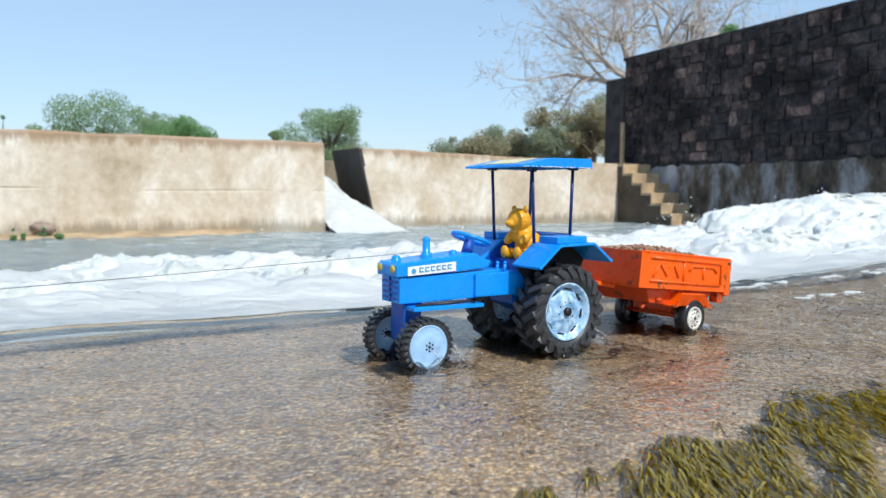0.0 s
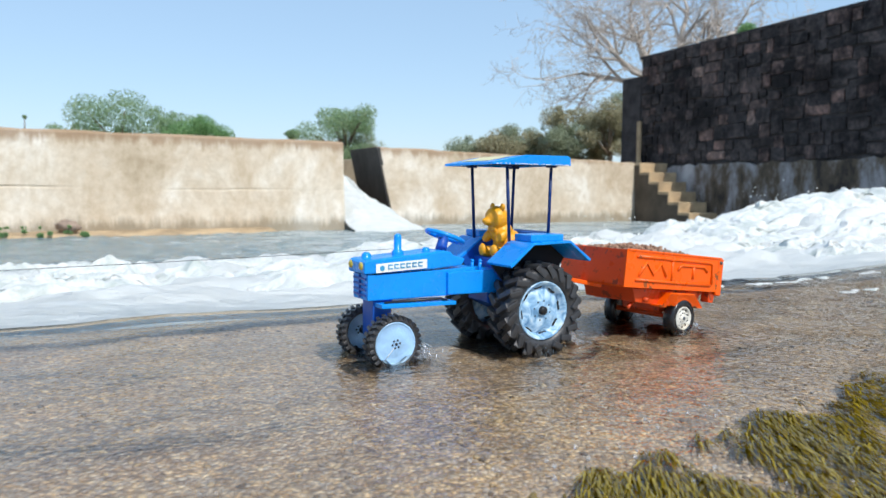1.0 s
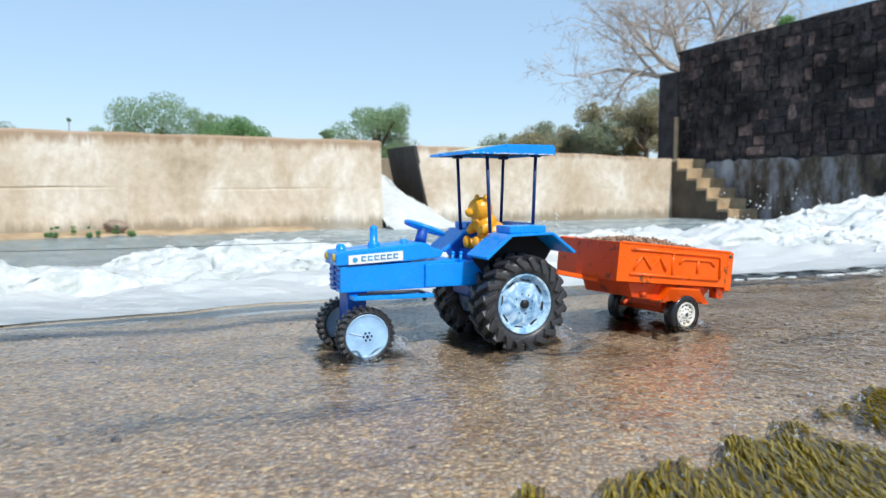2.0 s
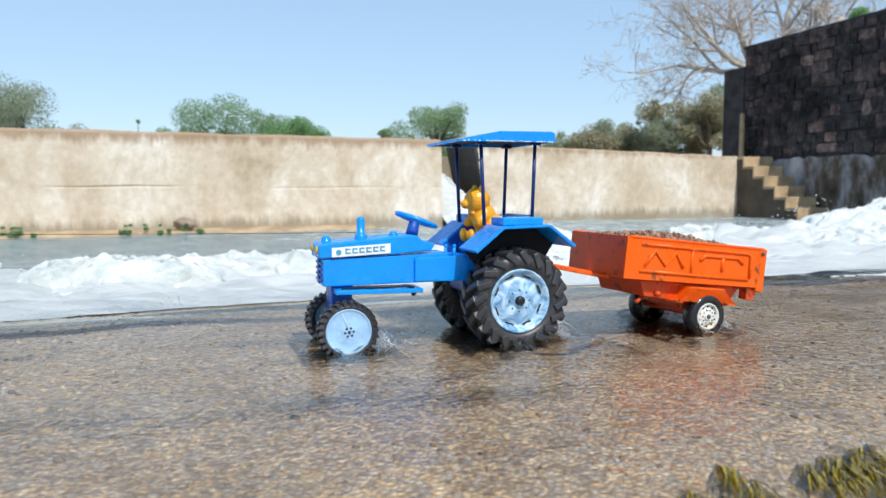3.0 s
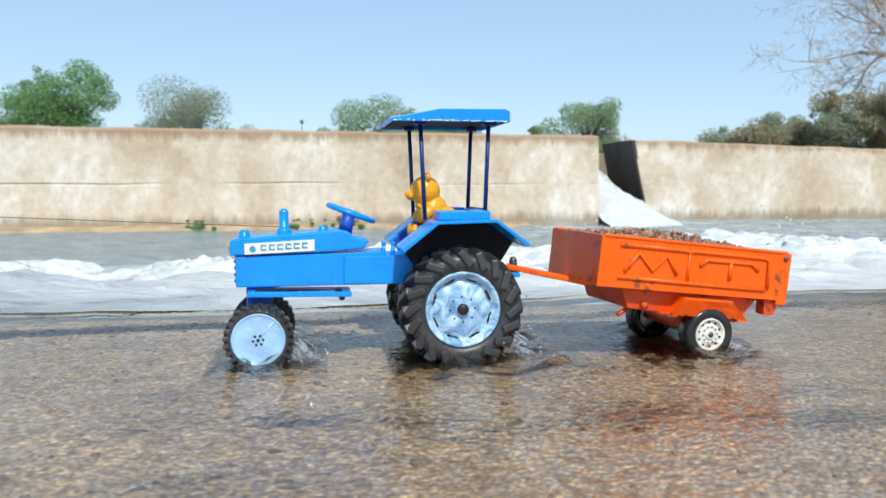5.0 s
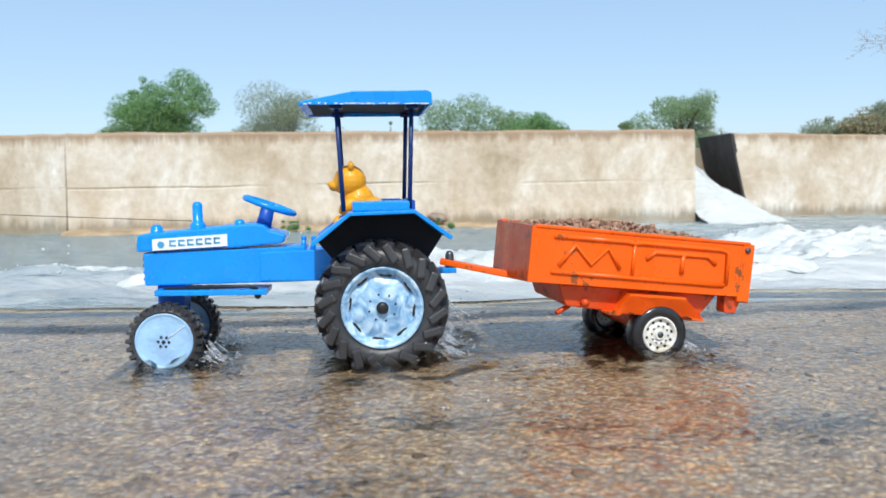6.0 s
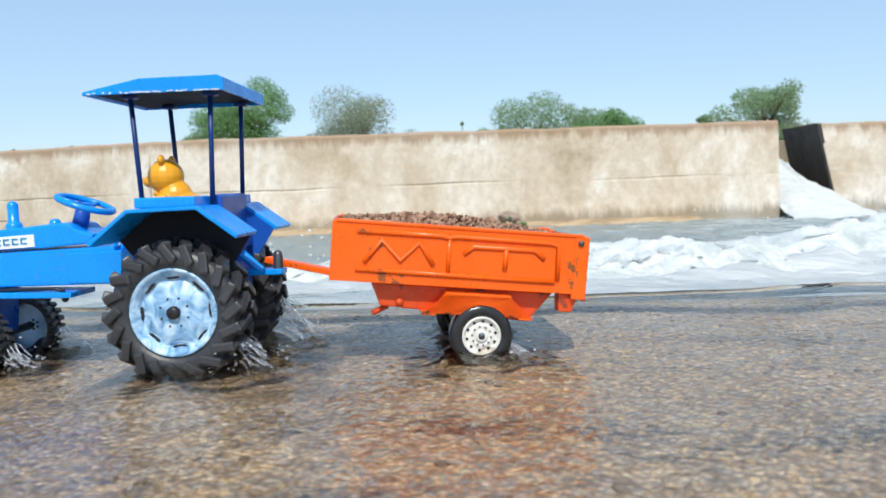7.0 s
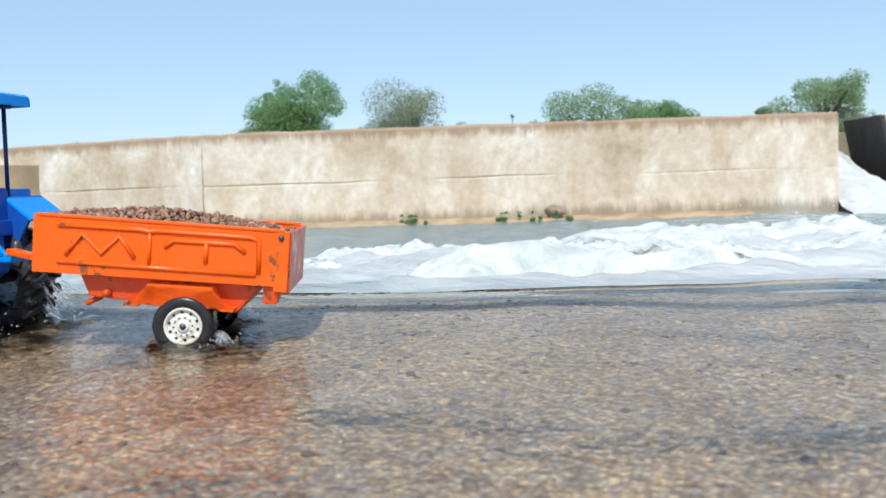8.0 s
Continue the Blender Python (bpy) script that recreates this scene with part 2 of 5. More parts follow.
def river_material():
    m, nt, b = material("rushing_river_water", 0.22, 0, 0.5)
    v = coords(nt, (0.55, 1.6, 1.6), -27.4)
    f = noise_tex(nt, v, 3.0, 11, 0.76, 1.2)
    geo = nt.nodes.new("ShaderNodeAttribute")
    geo.attribute_name = "foam"
    s = nt.nodes.new("ShaderNodeMath")
    s.operation = "ADD"
    nt.links.new(f, s.inputs[0])
    nt.links.new(geo.outputs["Fac"], s.inputs[1])
    foam = ramp(nt, s.outputs[0], [(0.46, (0, 0, 0)), (0.58, (0.36, 0.36, 0.36)), (0.70, (0.66, 0.66, 0.66)), (0.94, (1, 1, 1))])
    deep = ramp(nt, noise_tex(nt, v, 5, 5), [(0.3, (0.13, 0.20, 0.24)), (0.7, (0.34, 0.43, 0.43))])
    nt.links.new(mixed(nt, foam, deep, (0.78, 0.80, 0.78)), b.inputs["Base Color"])
    nt.links.new(ramp(nt, foam, [(0, (0.12,) * 3), (1, (0.7,) * 3)]), b.inputs["Roughness"])
    bump(nt, b, noise_tex(nt, v, 9, 9, 0.72, 1.2), 0.75, 0.05)
    return m


RIVER = river_material()


def foam_material():
    m, nt, b = material("white_foam", 0.6, 0, 0.4)
    v = coords(nt)
    f = noise_tex(nt, v, 8, 10, 0.76, 1.0)
    nt.links.new(ramp(nt, f, [(0.32, (0.42, 0.48, 0.46)), (0.44, (0.58, 0.62, 0.60)), (0.54, (0.72, 0.74, 0.73)), (0.66, (0.81, 0.82, 0.81))]), b.inputs["Base Color"])
    b.inputs["Subsurface Weight"].default_value = 0.4
    b.inputs["Subsurface Radius"].default_value = (0.09, 0.10, 0.105)
    bump(nt, b, noise_tex(nt, v, 26, 9, 0.75), 0.6, 0.02)
    return m


FOAM = foam_material()


def spray_material():
    m, nt, b = material("clear_water_drops", 0.03)
    b.inputs["Base Color"].default_value = (0.95, 0.97, 1, 1)
    b.inputs["Transmission Weight"].default_value = 0.85
    b.inputs["IOR"].default_value = 1.33
    return m


SPRAY = spray_material()


def leaf_material(name, dark, light, rough=0.65, thin=0.6):
    m, nt, b = material(name, rough, 0, 0.3 if rough > 0.5 else 0.6)
    geo = nt.nodes.new("ShaderNodeNewGeometry")
    col = ramp(nt, geo.outputs["Random Per Island"], [(0, dark), (1, light)])
    nt.links.new(col, b.inputs["Base Color"])
    # thin leaves let light through
    glow = nt.nodes.new("ShaderNodeBsdfTranslucent")
    nt.links.new(col, glow.inputs["Color"])
    mx = nt.nodes.new("ShaderNodeMixShader")
    mx.inputs[0].default_value = thin
    nt.links.new(b.outputs[0], mx.inputs[1])
    nt.links.new(glow.outputs[0], mx.inputs[2])
    nt.links.new(mx.outputs[0], nt.nodes["Material Output"].inputs["Surface"])
    return m


# Green leaf colours are paled and blued to carry the distance haze.
LEAF = leaf_material("green_leaves", (0.26, 0.39, 0.22), (0.46, 0.58, 0.36))
LEAF_FRESH = leaf_material("fresh_green_leaves", (0.18, 0.34, 0.15), (0.37, 0.56, 0.27))
LEAF_GREY = leaf_material("hazy_grey_green_leaves", (0.30, 0.36, 0.25), (0.47, 0.52, 0.39), thin=0.55)
LEAF_DRY = leaf_material("dry_brown_grass", (0.33, 0.32, 0.20), (0.51, 0.47, 0.32), thin=0.45)
BARK = plain("pale_grey_bark", (0.50, 0.45, 0.41), 0.9, 0, 6, 0.35, 0.6, 0.02)
BARK_DARK = plain("dark_bark", (0.19, 0.15, 0.11), 0.9, 0, 6, 0.4, 0.6, 0.02)
EARTH = plain("dry_earth", (0.24, 0.18, 0.11), 0.95, 0, 1.5, 0.35, 0.5, 0.05)
ALGAE = leaf_material("olive_river_weed", (0.17, 0.125, 0.008), (0.54, 0.40, 0.030), 0.10, 0.30)
GRAVEL = leaf_material("red_brown_gravel", (0.16, 0.085, 0.055), (0.48, 0.29, 0.19), thin=0.0)
PEBBLE = leaf_material("river_pebbles", (0.13, 0.10, 0.075), (0.66, 0.54, 0.36), thin=0.0)
ROCK = plain("brown_rock", (0.30, 0.225, 0.175), 0.9, 0, 9, 0.4, 0.6, 0.02)


# ---- mesh tools ----
def part(name, bm, mat, parent=None, label="", smooth=False):
    me = bpy.data.meshes.new(name)
    bmesh.ops.recalc_face_normals(bm, faces=bm.faces)
    bm.to_mesh(me)
    bm.free()
    if smooth:
        me.shade_smooth()
    for m in mat if isinstance(mat, (list, tuple)) else [mat]:
        me.materials.append(m)
    ob = new(name, me)
    if parent:
        ob.parent = parent
    if label:
        tagged(ob, label)
    return ob


def raw(name, verts, faces, mat, parent=None, smooth=False):
    me = bpy.data.meshes.new(name)
    me.from_pydata([tuple(v) for v in verts], [], faces)
    me.update()
    if smooth:
        me.shade_smooth()
    me.materials.append(mat)
    ob = new(name, me)
    if parent:
        ob.parent = parent
    return ob


def softened(bm, width, seg=2):
    if width > 0:
        bmesh.ops.bevel(bm, geom=list(bm.edges), offset=width, segments=seg, profile=0.6, affect="EDGES", clamp_overlap=True)
    return bm


def box(bm, centre, size, m=None, bevel=0.0):
    tmp = bmesh.new()
    bmesh.ops.create_cube(tmp, size=1)
    for v in tmp.verts:
        v.co = Vector((v.co.x * size[0], v.co.y * size[1], v.co.z * size[2]))
    softened(tmp, bevel)
    return merge(bm, tmp, (m or Matrix()) if centre is None else Matrix.Translation(centre) @ (m or Matrix()))


def merge(bm, tmp, m=None):
    me = bpy.data.meshes.new("tmp")
    if m is not None:
        tmp.transform(m)
    tmp.to_mesh(me)
    tmp.free()
    bm.from_mesh(me)
    bpy.data.meshes.remove(me)
    return bm


def prism(bm, outline, y0, y1, bevel=0.0, m=None):
    """An outline in x and z, drawn out from y0 to y1."""
    tmp = bmesh.new()
    a = [tmp.verts.new((x, y0, z)) for x, z in outline]
    b = [tmp.verts.new((x, y1, z)) for x, z in outline]
    n = len(a)
    tmp.faces.new(a)
    tmp.faces.new(b[::-1])
    for i in range(n):
        tmp.faces.new((a[i], b[i], b[(i + 1) % n], a[(i + 1) % n]))
    bmesh.ops.recalc_face_normals(tmp, faces=tmp.faces)
    softened(tmp, bevel)
    return merge(bm, tmp, m)


def tube(bm, points, radii, seg=8, closed=False):
    points = [Vector(p) for p in points]
    if isinstance(radii, (int, float)):
        radii = [radii] * len(points)
    rings = []
    for i, p in enumerate(points):
        if closed:
            d = points[(i + 1) % len(points)] - points[i - 1]
        else:
            d = points[min(i + 1, len(points) - 1)] - points[max(i - 1, 0)]
        q = d.to_track_quat("Z", "Y")
        rings.append([bm.verts.new(p + q @ Vector((math.cos(2 * math.pi * k / seg) * radii[i], math.sin(2 * math.pi * k / seg) * radii[i], 0))) for k in range(seg)])
    pairs = list(zip(rings, rings[1:])) + ([(rings[-1], rings[0])] if closed else [])
    for a, b in pairs:
        for k in range(seg):
            bm.faces.new((a[k], a[(k + 1) % seg], b[(k + 1) % seg], b[k]))
    if not closed:
        bm.faces.new(rings[0][::-1])
        bm.faces.new(rings[-1])
    return bm


def lathe(bm, profile, seg=32, m=None):
    """A profile of (radius, y) turned about the y axis."""
    tmp = bmesh.new()
    rings = []
    for r, y in profile:
        if r <= 1e-6:
            rings.append([tmp.verts.new((0, y, 0))])
        else:
            rings.append([tmp.verts.new((r * math.cos(2 * math.pi * k / seg), y, r * math.sin(2 * math.pi * k / seg))) for k in range(seg)])
    for a, b in zip(rings, rings[1:]):
        for k in range(seg):
            j = (k + 1) % seg
            if len(a) == 1 and len(b) > 1:
                tmp.faces.new((a[0], b[k], b[j]))
            elif len(b) == 1 and len(a) > 1:
                tmp.faces.new((a[k], a[j], b[0]))
            elif len(a) > 1:
                tmp.faces.new((a[k], a[j], b[j], b[k]))
    return merge(bm, tmp, m)


def ball(bm, centre, radii, seg=12, m=None):
    tmp = bmesh.new()
    bmesh.ops.create_uvsphere(tmp, u_segments=seg, v_segments=max(6, seg // 2 + 2), radius=1)
    r = (radii,) * 3 if isinstance(radii, (int, float)) else radii
    for v in tmp.verts:
        v.co = Vector((v.co.x * r[0], v.co.y * r[1], v.co.z * r[2]))
    return merge(bm, tmp, Matrix.Translation(centre) @ (m or Matrix()))


def fbm(x, y, z=0.0, octaves=4):
    return noise.fractal(Vector((x, y, z)), 0.9, 2.1, octaves)


# ---- ground, slab and river ----
EDGE_P, EDGE_D = Vector((-0.63, 0.79)), Vector((math.cos(radians(28.5)), math.sin(radians(28.5))))
EDGE_N = Vector((-EDGE_D.y, EDGE_D.x))
WALL_P, WALL_D = Vector((-1.68, 10.45)), Vector((0.848, 0.530))
WALL_B = Vector((-WALL_D.y, WALL_D.x))  # towards the land behind the walls


def uv(u, v):
    p = EDGE_P + EDGE_D * u + EDGE_N * v
    return p.x, p.y


def grid(name, us, vs, place, mat, smooth=True):
    verts = [place(u, v) for v in vs for u in us]
    n = len(us)
    faces = [(j * n + i, j * n + i + 1, (j + 1) * n + i + 1, (j + 1) * n + i) for j in range(len(vs) - 1) for i in range(n - 1)]
    return raw(name, verts, faces, mat, None, smooth)


def steps(a, b, n):
    return [a + (b - a) * i / n for i in range(n + 1)]


# one sheet of ground: low river bed, land behind the walls, a channel through the gap, out to the horizon
def ground_at(u, v):
    p = WALL_P + WALL_D * u + WALL_B * v
    land = 0.55 + 0.25 * fbm(u * 0.25, v * 0.25) + min(0.5, max(0, v - 2) * 0.05)
    if v < 0.9:
        z = -0.95
    elif 0.0 < u < 1.4 and v < 14:
        z = -0.1
    else:
        z = land
    return p.x, p.y, z


gu = [-3000, -600, -150, -60, -30] + steps(-22, -1.0, 20) + [-0.45, 0.0, 0.2, 1.25, 1.5, 2.0] + steps(3, 24, 16) + [40, 90, 300, 1000, 3000]
gv = [-3000, -500, -100, -30, -10, -3, 0.2, 0.85, 0.95, 1.5, 2.5, 4, 6, 8, 11, 13.9, 14.2, 18, 24, 32, 45, 70, 120, 300, 900, 3000]
ground = tagged(grid("ground", gu, gv, ground_at, EARTH), "dry earth bank and river bed with dusty soil", "ground", kind="structure")


# the slab across which the toy drives: flat crest, square far edge, long fall on the near side
def slab_z(u, v):
    near = max(0.0, -0.60 - v + 0.10 * fbm(u * 1.2, 3.0))
    return -0.05 * min(near, 0.5) - 0.5 * max(0.0, near - 0.5)


def slab_at(u, v):
    x, y = uv(u, min(v, 0.0))
    if u > 1.5:  # the crest runs on towards the masonry wall
        bend = Vector((0.12, 1.0)) * (u - 1.5) * 0.32
        x, y = x + bend.x * (1 if v > -2 else 0), y + bend.y
    z = slab_z(u, v) + 0.0012 * fbm(u * 9, v * 9)
    if v > 0:
        z = -0.9 if v > 0.5 else z - 0.012
        x, y = x + EDGE_N.x * 0.008, y + EDGE_N.y * 0.008
    return x, y, z


su = [-9, -6, -4, -3] + steps(-2.4, 3.2, 84) + [3.6, 4.2, 5, 6, 8]
sv = [-9, -5, -3, -2.2] + steps(-1.8, 0.0, 36) + [0.1, 0.6]
slab = tagged(grid("slab", su, sv, slab_at, SLAB), "wet brown-grey exposed-aggregate concrete weir slab", "concrete slab", kind="structure")


def film_at(u, v):
    x, y, z = slab_at(u, v)
    swell = 0.0010 * fbm(u * 5.0, v * 9.0, 1.0) + 0.0007 * fbm(u * 13, v * 17, 5.0, 3)
    ridge = (0.005 + 0.009 * max(0.0, min(1.0, -0.2 - u))) * (0.6 + 0.6 * fbm(u * 2.5, 8.0)) * math.exp(-((v + 0.09 + 0.05 * fbm(u * 2, 0.3)) / 0.030) ** 2)
    lap = max(0.0, 1 + v / 0.22) * (0.035 * fbm(u * 1.6, 12.0) + 0.012 * fbm(u * 7, 14.0)) + (0.02 if v >= 0 else 0)
    x, y = x + EDGE_N.x * lap, y + EDGE_N.y * lap
    return x, y, max(z, -0.9) + 0.0075 + swell + ridge if v <= 0 else z + 0.004


fu = [-2.8] + steps(-2.4, 3.0, 300) + [3.4, 4, 5, 6.5, 8]
fv = steps(-1.7, 0.0, 150) + [0.1]
film = tagged(grid("shallow_water", fu, fv, film_at, FILM), "clear rippling shallow water sheeting over the slab", "water", kind="structure")


# the river behind the slab: churned white near the edge, calmer by the far walls
CREST = [(-60, -0.30), (-3, -0.21), (-0.5, -0.14), (0.6, -0.12), (1.7, -0.11), (3.1, -0.09), (4.1, 0.05), (5.0, 0.10), (20, 0.10)]


def crest_at(u):
    for (a, za), (b, zb) in zip(CREST, CREST[1:]):
        if u <= b:
            return za + (zb - za) * (u - a) / (b - a)
    return CREST[-1][1]


def puff(x, y, z, octaves):
    total, amp, f = 0.0, 1.0, 1.0
    for _ in range(octaves):
        total += amp * (abs(noise.noise(Vector((x * f, y * f, z)))) * 2.0 - 0.5)
        amp, f = amp * 0.42, f * 2.1
    return total


def river_height(u, v):
    width = 1.25 if v < 2.0 else 0.8
    shape = math.exp(-((v - 2.0) / width) ** 2)
    base = -0.035 - 0.35 * min(1, v / 4.5)
    z = base + shape * (crest_at(u) + 0.19)
    rough = (0.35 + 0.65 * math.exp(-((v - 1.7) / 1.3) ** 2)) * max(0.55, min(1, 0.75 + 0.15 * u))
    rough *= min(1.0, 0.10 + v * 0.8)
    z += 0.055 * rough * fbm(u * 1.7, v * 2.6, 2.0, 5) + 0.045 * rough * puff(u * 3, v * 4.5, 7.0, 3) + 0.010 * rough * puff(u * 12, v * 15, 3.0, 2)
    return z


def river_at(u, v):
    x, y = uv(u, v + 0.012)
    if u > 1.5:
        k = (u - 1.5) * 0.32 * max(0.0, 1 - v / 3)
        x, y = x + 0.12 * k, y + k
    return x, y, river_height(u, v)


ru = [-60, -30, -16, -10] + steps(-7, -3.2, 40)[:-1] + steps(-3.2, 6.2, 380) + [6.6, 7] + [9, 12]
rv = steps(0, 4.2, 130) + steps(4.3, 9.5, 50) + [10.2, 11]
river = tagged(grid("river", ru, rv, river_at, RIVER), "grey-green rushing river churned to white foam", "water", kind="structure")
foam_layer = river.data.attributes.new("foam", "FLOAT", "POINT")
foam_values = []
for v in rv:
    for u in ru:
        a = 0.42 * math.exp(-((v - 1.3) / 1.5) ** 2) + 0.07 + 0.10 * fbm(u * 1.6, v * 3.2, 21.0)
        a += 0.05 * max(-2.0, min(3, u))
        if v < 0.7:
            a -= 0.17 * (1 - v / 0.7)
        if v > 3.6:
            a -= 0.13 * min(1.5, v - 3.6)
        foam_values.append(a - 0.19 * max(0.0, min(1.4, (0.3 - u) / 1.2)))
foam_layer.data.foreach_set("value", foam_values)


# ---- walls of the weir ----
def wall_run(name, a, b, top_a, top_b, thick, label, batter=0.06, end_slope=0.0, joint=1.0):
    """A concrete wall from a to b with a leaning face, a cast joint half way up and a worn crest."""
    a, b = Vector(a), Vector(b)
    along = (b - a).normalized()
    back = Vector((-along.y, along.x))
    n = max(2, int((b - a).length / 0.12))
    rows_ = [(-0.75, -batter * 1.6), (-0.42, -batter * 1.15), (-0.36, -batter), (0.155, -batter * 0.55), (0.165, -batter * 0.55 + 0.018), (0.18, -batter * 0.55 + 0.018), (0.19, -batter * 0.5),
             (0.6, -0.01), (0.965, 0.0), (1.0, 0.03), (1.0, thick * 0.5), (0.98, thick), (-0.75, thick)]
    verts, faces = [], []
    for i in range(n + 1):
        f = i / n
        p = a.lerp(b, f)
        top = top_a + (top_b - top_a) * f
        for j, (h, off) in enumerate(rows_):
            z = h * top / 0.85 if 0.2 < h < 0.9 else h
            if h > 0.9:
                z = h * top + 0.014 * fbm(f * n * 0.22, 4.0, h) * (1 if h == 1.0 else 0.5)
            if 0.15 < h < 0.2:
                z += 0.035 * fbm(f * n * 0.05, 2.0)
                gone = max(0.0, min(1.0, 0.55 + 1.4 * fbm(f * n * 0.06, 5.0)))
                off = -batter * 0.53 + (off + batter * 0.53) * gone * joint
            o = off + (0.012 * fbm(f * n * 0.3, z * 3, 9.0) if j < 10 else 0)
            s = end_slope * (top - z) * (1 - f) if end_slope else 0
            q = p + back * o + along * s
            verts.append((q.x, q.y, z))
    m = len(rows_)
    for i in range(n):
        for j in range(m - 1):
            faces.append((i * m + j, (i + 1) * m + j, (i + 1) * m + j + 1, i * m + j + 1))
    faces.append(tuple(range(m)))
    faces.append(tuple(range(n * m + m - 1, n * m - 1, -1)))
    ob = raw(name, verts, faces, CONCRETE)
    return tagged(ob, label, "wall", kind="structure")


BEND = (-8.5, 6.19)
wall_run("wall_left", BEND, (-1.68, 10.45), 0.85, 0.85, 0.75, "long weathered beige concrete weir wall with white stains")
wall_run("wall_far_left", (-19.0, 3.75), (BEND[0] - 0.004, BEND[1] - 0.002), 0.84, 0.85, 0.75, "weathered beige concrete wall running on up the river")
wall_run("wall_right", (-1.30, 11.55), (3.41, 14.57), 0.85, 0.745, 1.0, "plain tan concrete weir wall beside the sluice gap", 0.05, 0.22, 0.0)


def sluice_end():
    """A plate on the right wall's wet end, in the gap, blackened for shade."""
    d = (Vector((3.41, 14.57)) - Vector((-1.30, 11.55))).normalized()
    back = Vector((-d.y, d.x))
    bm = bmesh.new()
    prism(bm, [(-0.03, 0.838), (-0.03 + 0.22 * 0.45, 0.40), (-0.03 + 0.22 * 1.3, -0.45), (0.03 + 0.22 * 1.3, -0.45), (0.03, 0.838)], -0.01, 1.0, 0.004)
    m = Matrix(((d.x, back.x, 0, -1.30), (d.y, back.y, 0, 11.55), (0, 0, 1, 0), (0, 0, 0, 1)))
    ob = tagged(part("sluice_end", bm, SHADED_WET), "wet stained concrete face inside the sluice gap, blackened for its shade", "wall", kind="structure")
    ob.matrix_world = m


sluice_end()


def apron(a, b, name):
    a, b = Vector(a), Vector(b)
    along = (b - a).normalized()
    front = Vector((along.y, -along.x))
    n = 90
    verts, faces = [], []
    for i in range(n + 1):
        p = a.lerp(b, i / n)
        w = 0.30 + 0.20 * fbm(i * 0.09, 1.0)
        for off, z in ((0.0, -0.33), (w * 0.5, -0.345), (w, -0.37), (w + 0.1, -0.6)):
            q = p + front * (off + 0.03)
            verts.append((q.x, q.y, z + 0.012 * fbm(i * 0.3, off * 5)))
    for i in range(n):
        for j in range(3):
            faces.append((i * 4 + j, i * 4 + j + 1, (i + 1) * 4 + j + 1, (i + 1) * 4 + j))
    return tagged(raw(name, verts, faces, BROWN_STONE, None, True), "damp sandy footing along the foot of the wall", "footing", kind="structure")


apron((-8.5, 6.19), (-2.6, 9.87), "footing_left")


# water pouring through the gap
def chute_at(u, v):
    """u across the gap, v down the fall."""
    top = Vector((-1.85, 11.7, 0.34))
    foot = Vector((-0.75, 10.15, -0.40))
    p = top.lerp(foot, v)
    side = Vector((0.86, 0.50, 0)) * (0.42 + 0.22 * v)
    q = p + side * u * (1.0 + 0.1 * v if u < 0 else 0.30 + 0.55 * v)
    drop = -0.06 * math.sin(math.pi * v) + 0.05 * fbm(u * 3, v * 3, 1.5) + 0.04 * abs(fbm(u * 7, v * 6, 2.5))
    return q.x, q.y, q.z + drop - 0.08 * u * u


chute = tagged(grid("sluice_water", steps(-1, 1, 26), [-0.9, -0.4] + steps(-0.1, 1.08, 50), chute_at, RIVER), "white water pouring down through the gap between the walls", "water", kind="structure")
la = chute.data.attributes.new("foam", "FLOAT", "POINT")
la.data.foreach_set("value", [0.34] * len(chute.data.vertices))

# ---- masonry wall with stair ----
DW_P, DW_D = Vector((3.71, 15.5)), Vector((0.411, -0.912))
DW_N = Vector((-0.912, -0.411))  # face towards the river
DW_TOP = 2.90


def dw(k, out, z):
    p = DW_P + DW_D * k + DW_N * out
    return (p.x, p.y, z)


def frame_dw(k, out, z):
    return Matrix.Translation(dw(k, out, z)) @ Matrix(((DW_D.x, DW_N.x, 0, 0), (DW_D.y, DW_N.y, 0, 0), (0, 0, 1, 0), (0, 0, 0, 1)))


bm = bmesh.new()
box(bm, (7.5, -0.52, (DW_TOP - 1.0) / 2), (15.0, 1.0, DW_TOP + 1.0 - 0.02))
masonry = tagged(part("wall_masonry", bm, MORTAR), "tall blackened stone masonry wall in shade", "stone wall", kind="structure")
masonry.matrix_world = frame_dw(0, 0, 0)
bm = bmesh.new()
box(bm, (7.5, -0.34, DW_TOP + 0.01), (15.1, 0.70, 0.06), None, 0.015)
cope = part("coping", bm, MORTAR, masonry, "dark sooty coping")
bm = bmesh.new()
band_top = [(0.12 * i, 0.68 + 0.07 * fbm(i * 0.21, 3.0) + 0.05 * fbm(i * 0.9, 7.0)) for i in range(126)]
prism(bm, [(0, -0.46)] + band_top + [(15.0, -0.46)], -0.07, 0.03)
part("plaster_band", bm, GREY_PLASTER, masonry, "grey streaked plaster along the foot")
bm = bmesh.new()
box(bm, (-0.32, -0.45, (2.55 - 1.0) / 2), (0.62, 0.9, 3.55), None, 0.02)
pier = part("pier", bm, MORTAR, masonry, "lower dark pier at the end of the wall")
bm = bmesh.new()
box(bm, (0.03, 0.04, 1.15), (0.10, 0.05, 0.95), None, 0.01)
part("corner_strip", bm, BROWN_STONE, masonry, "pale vertical strip at the corner")


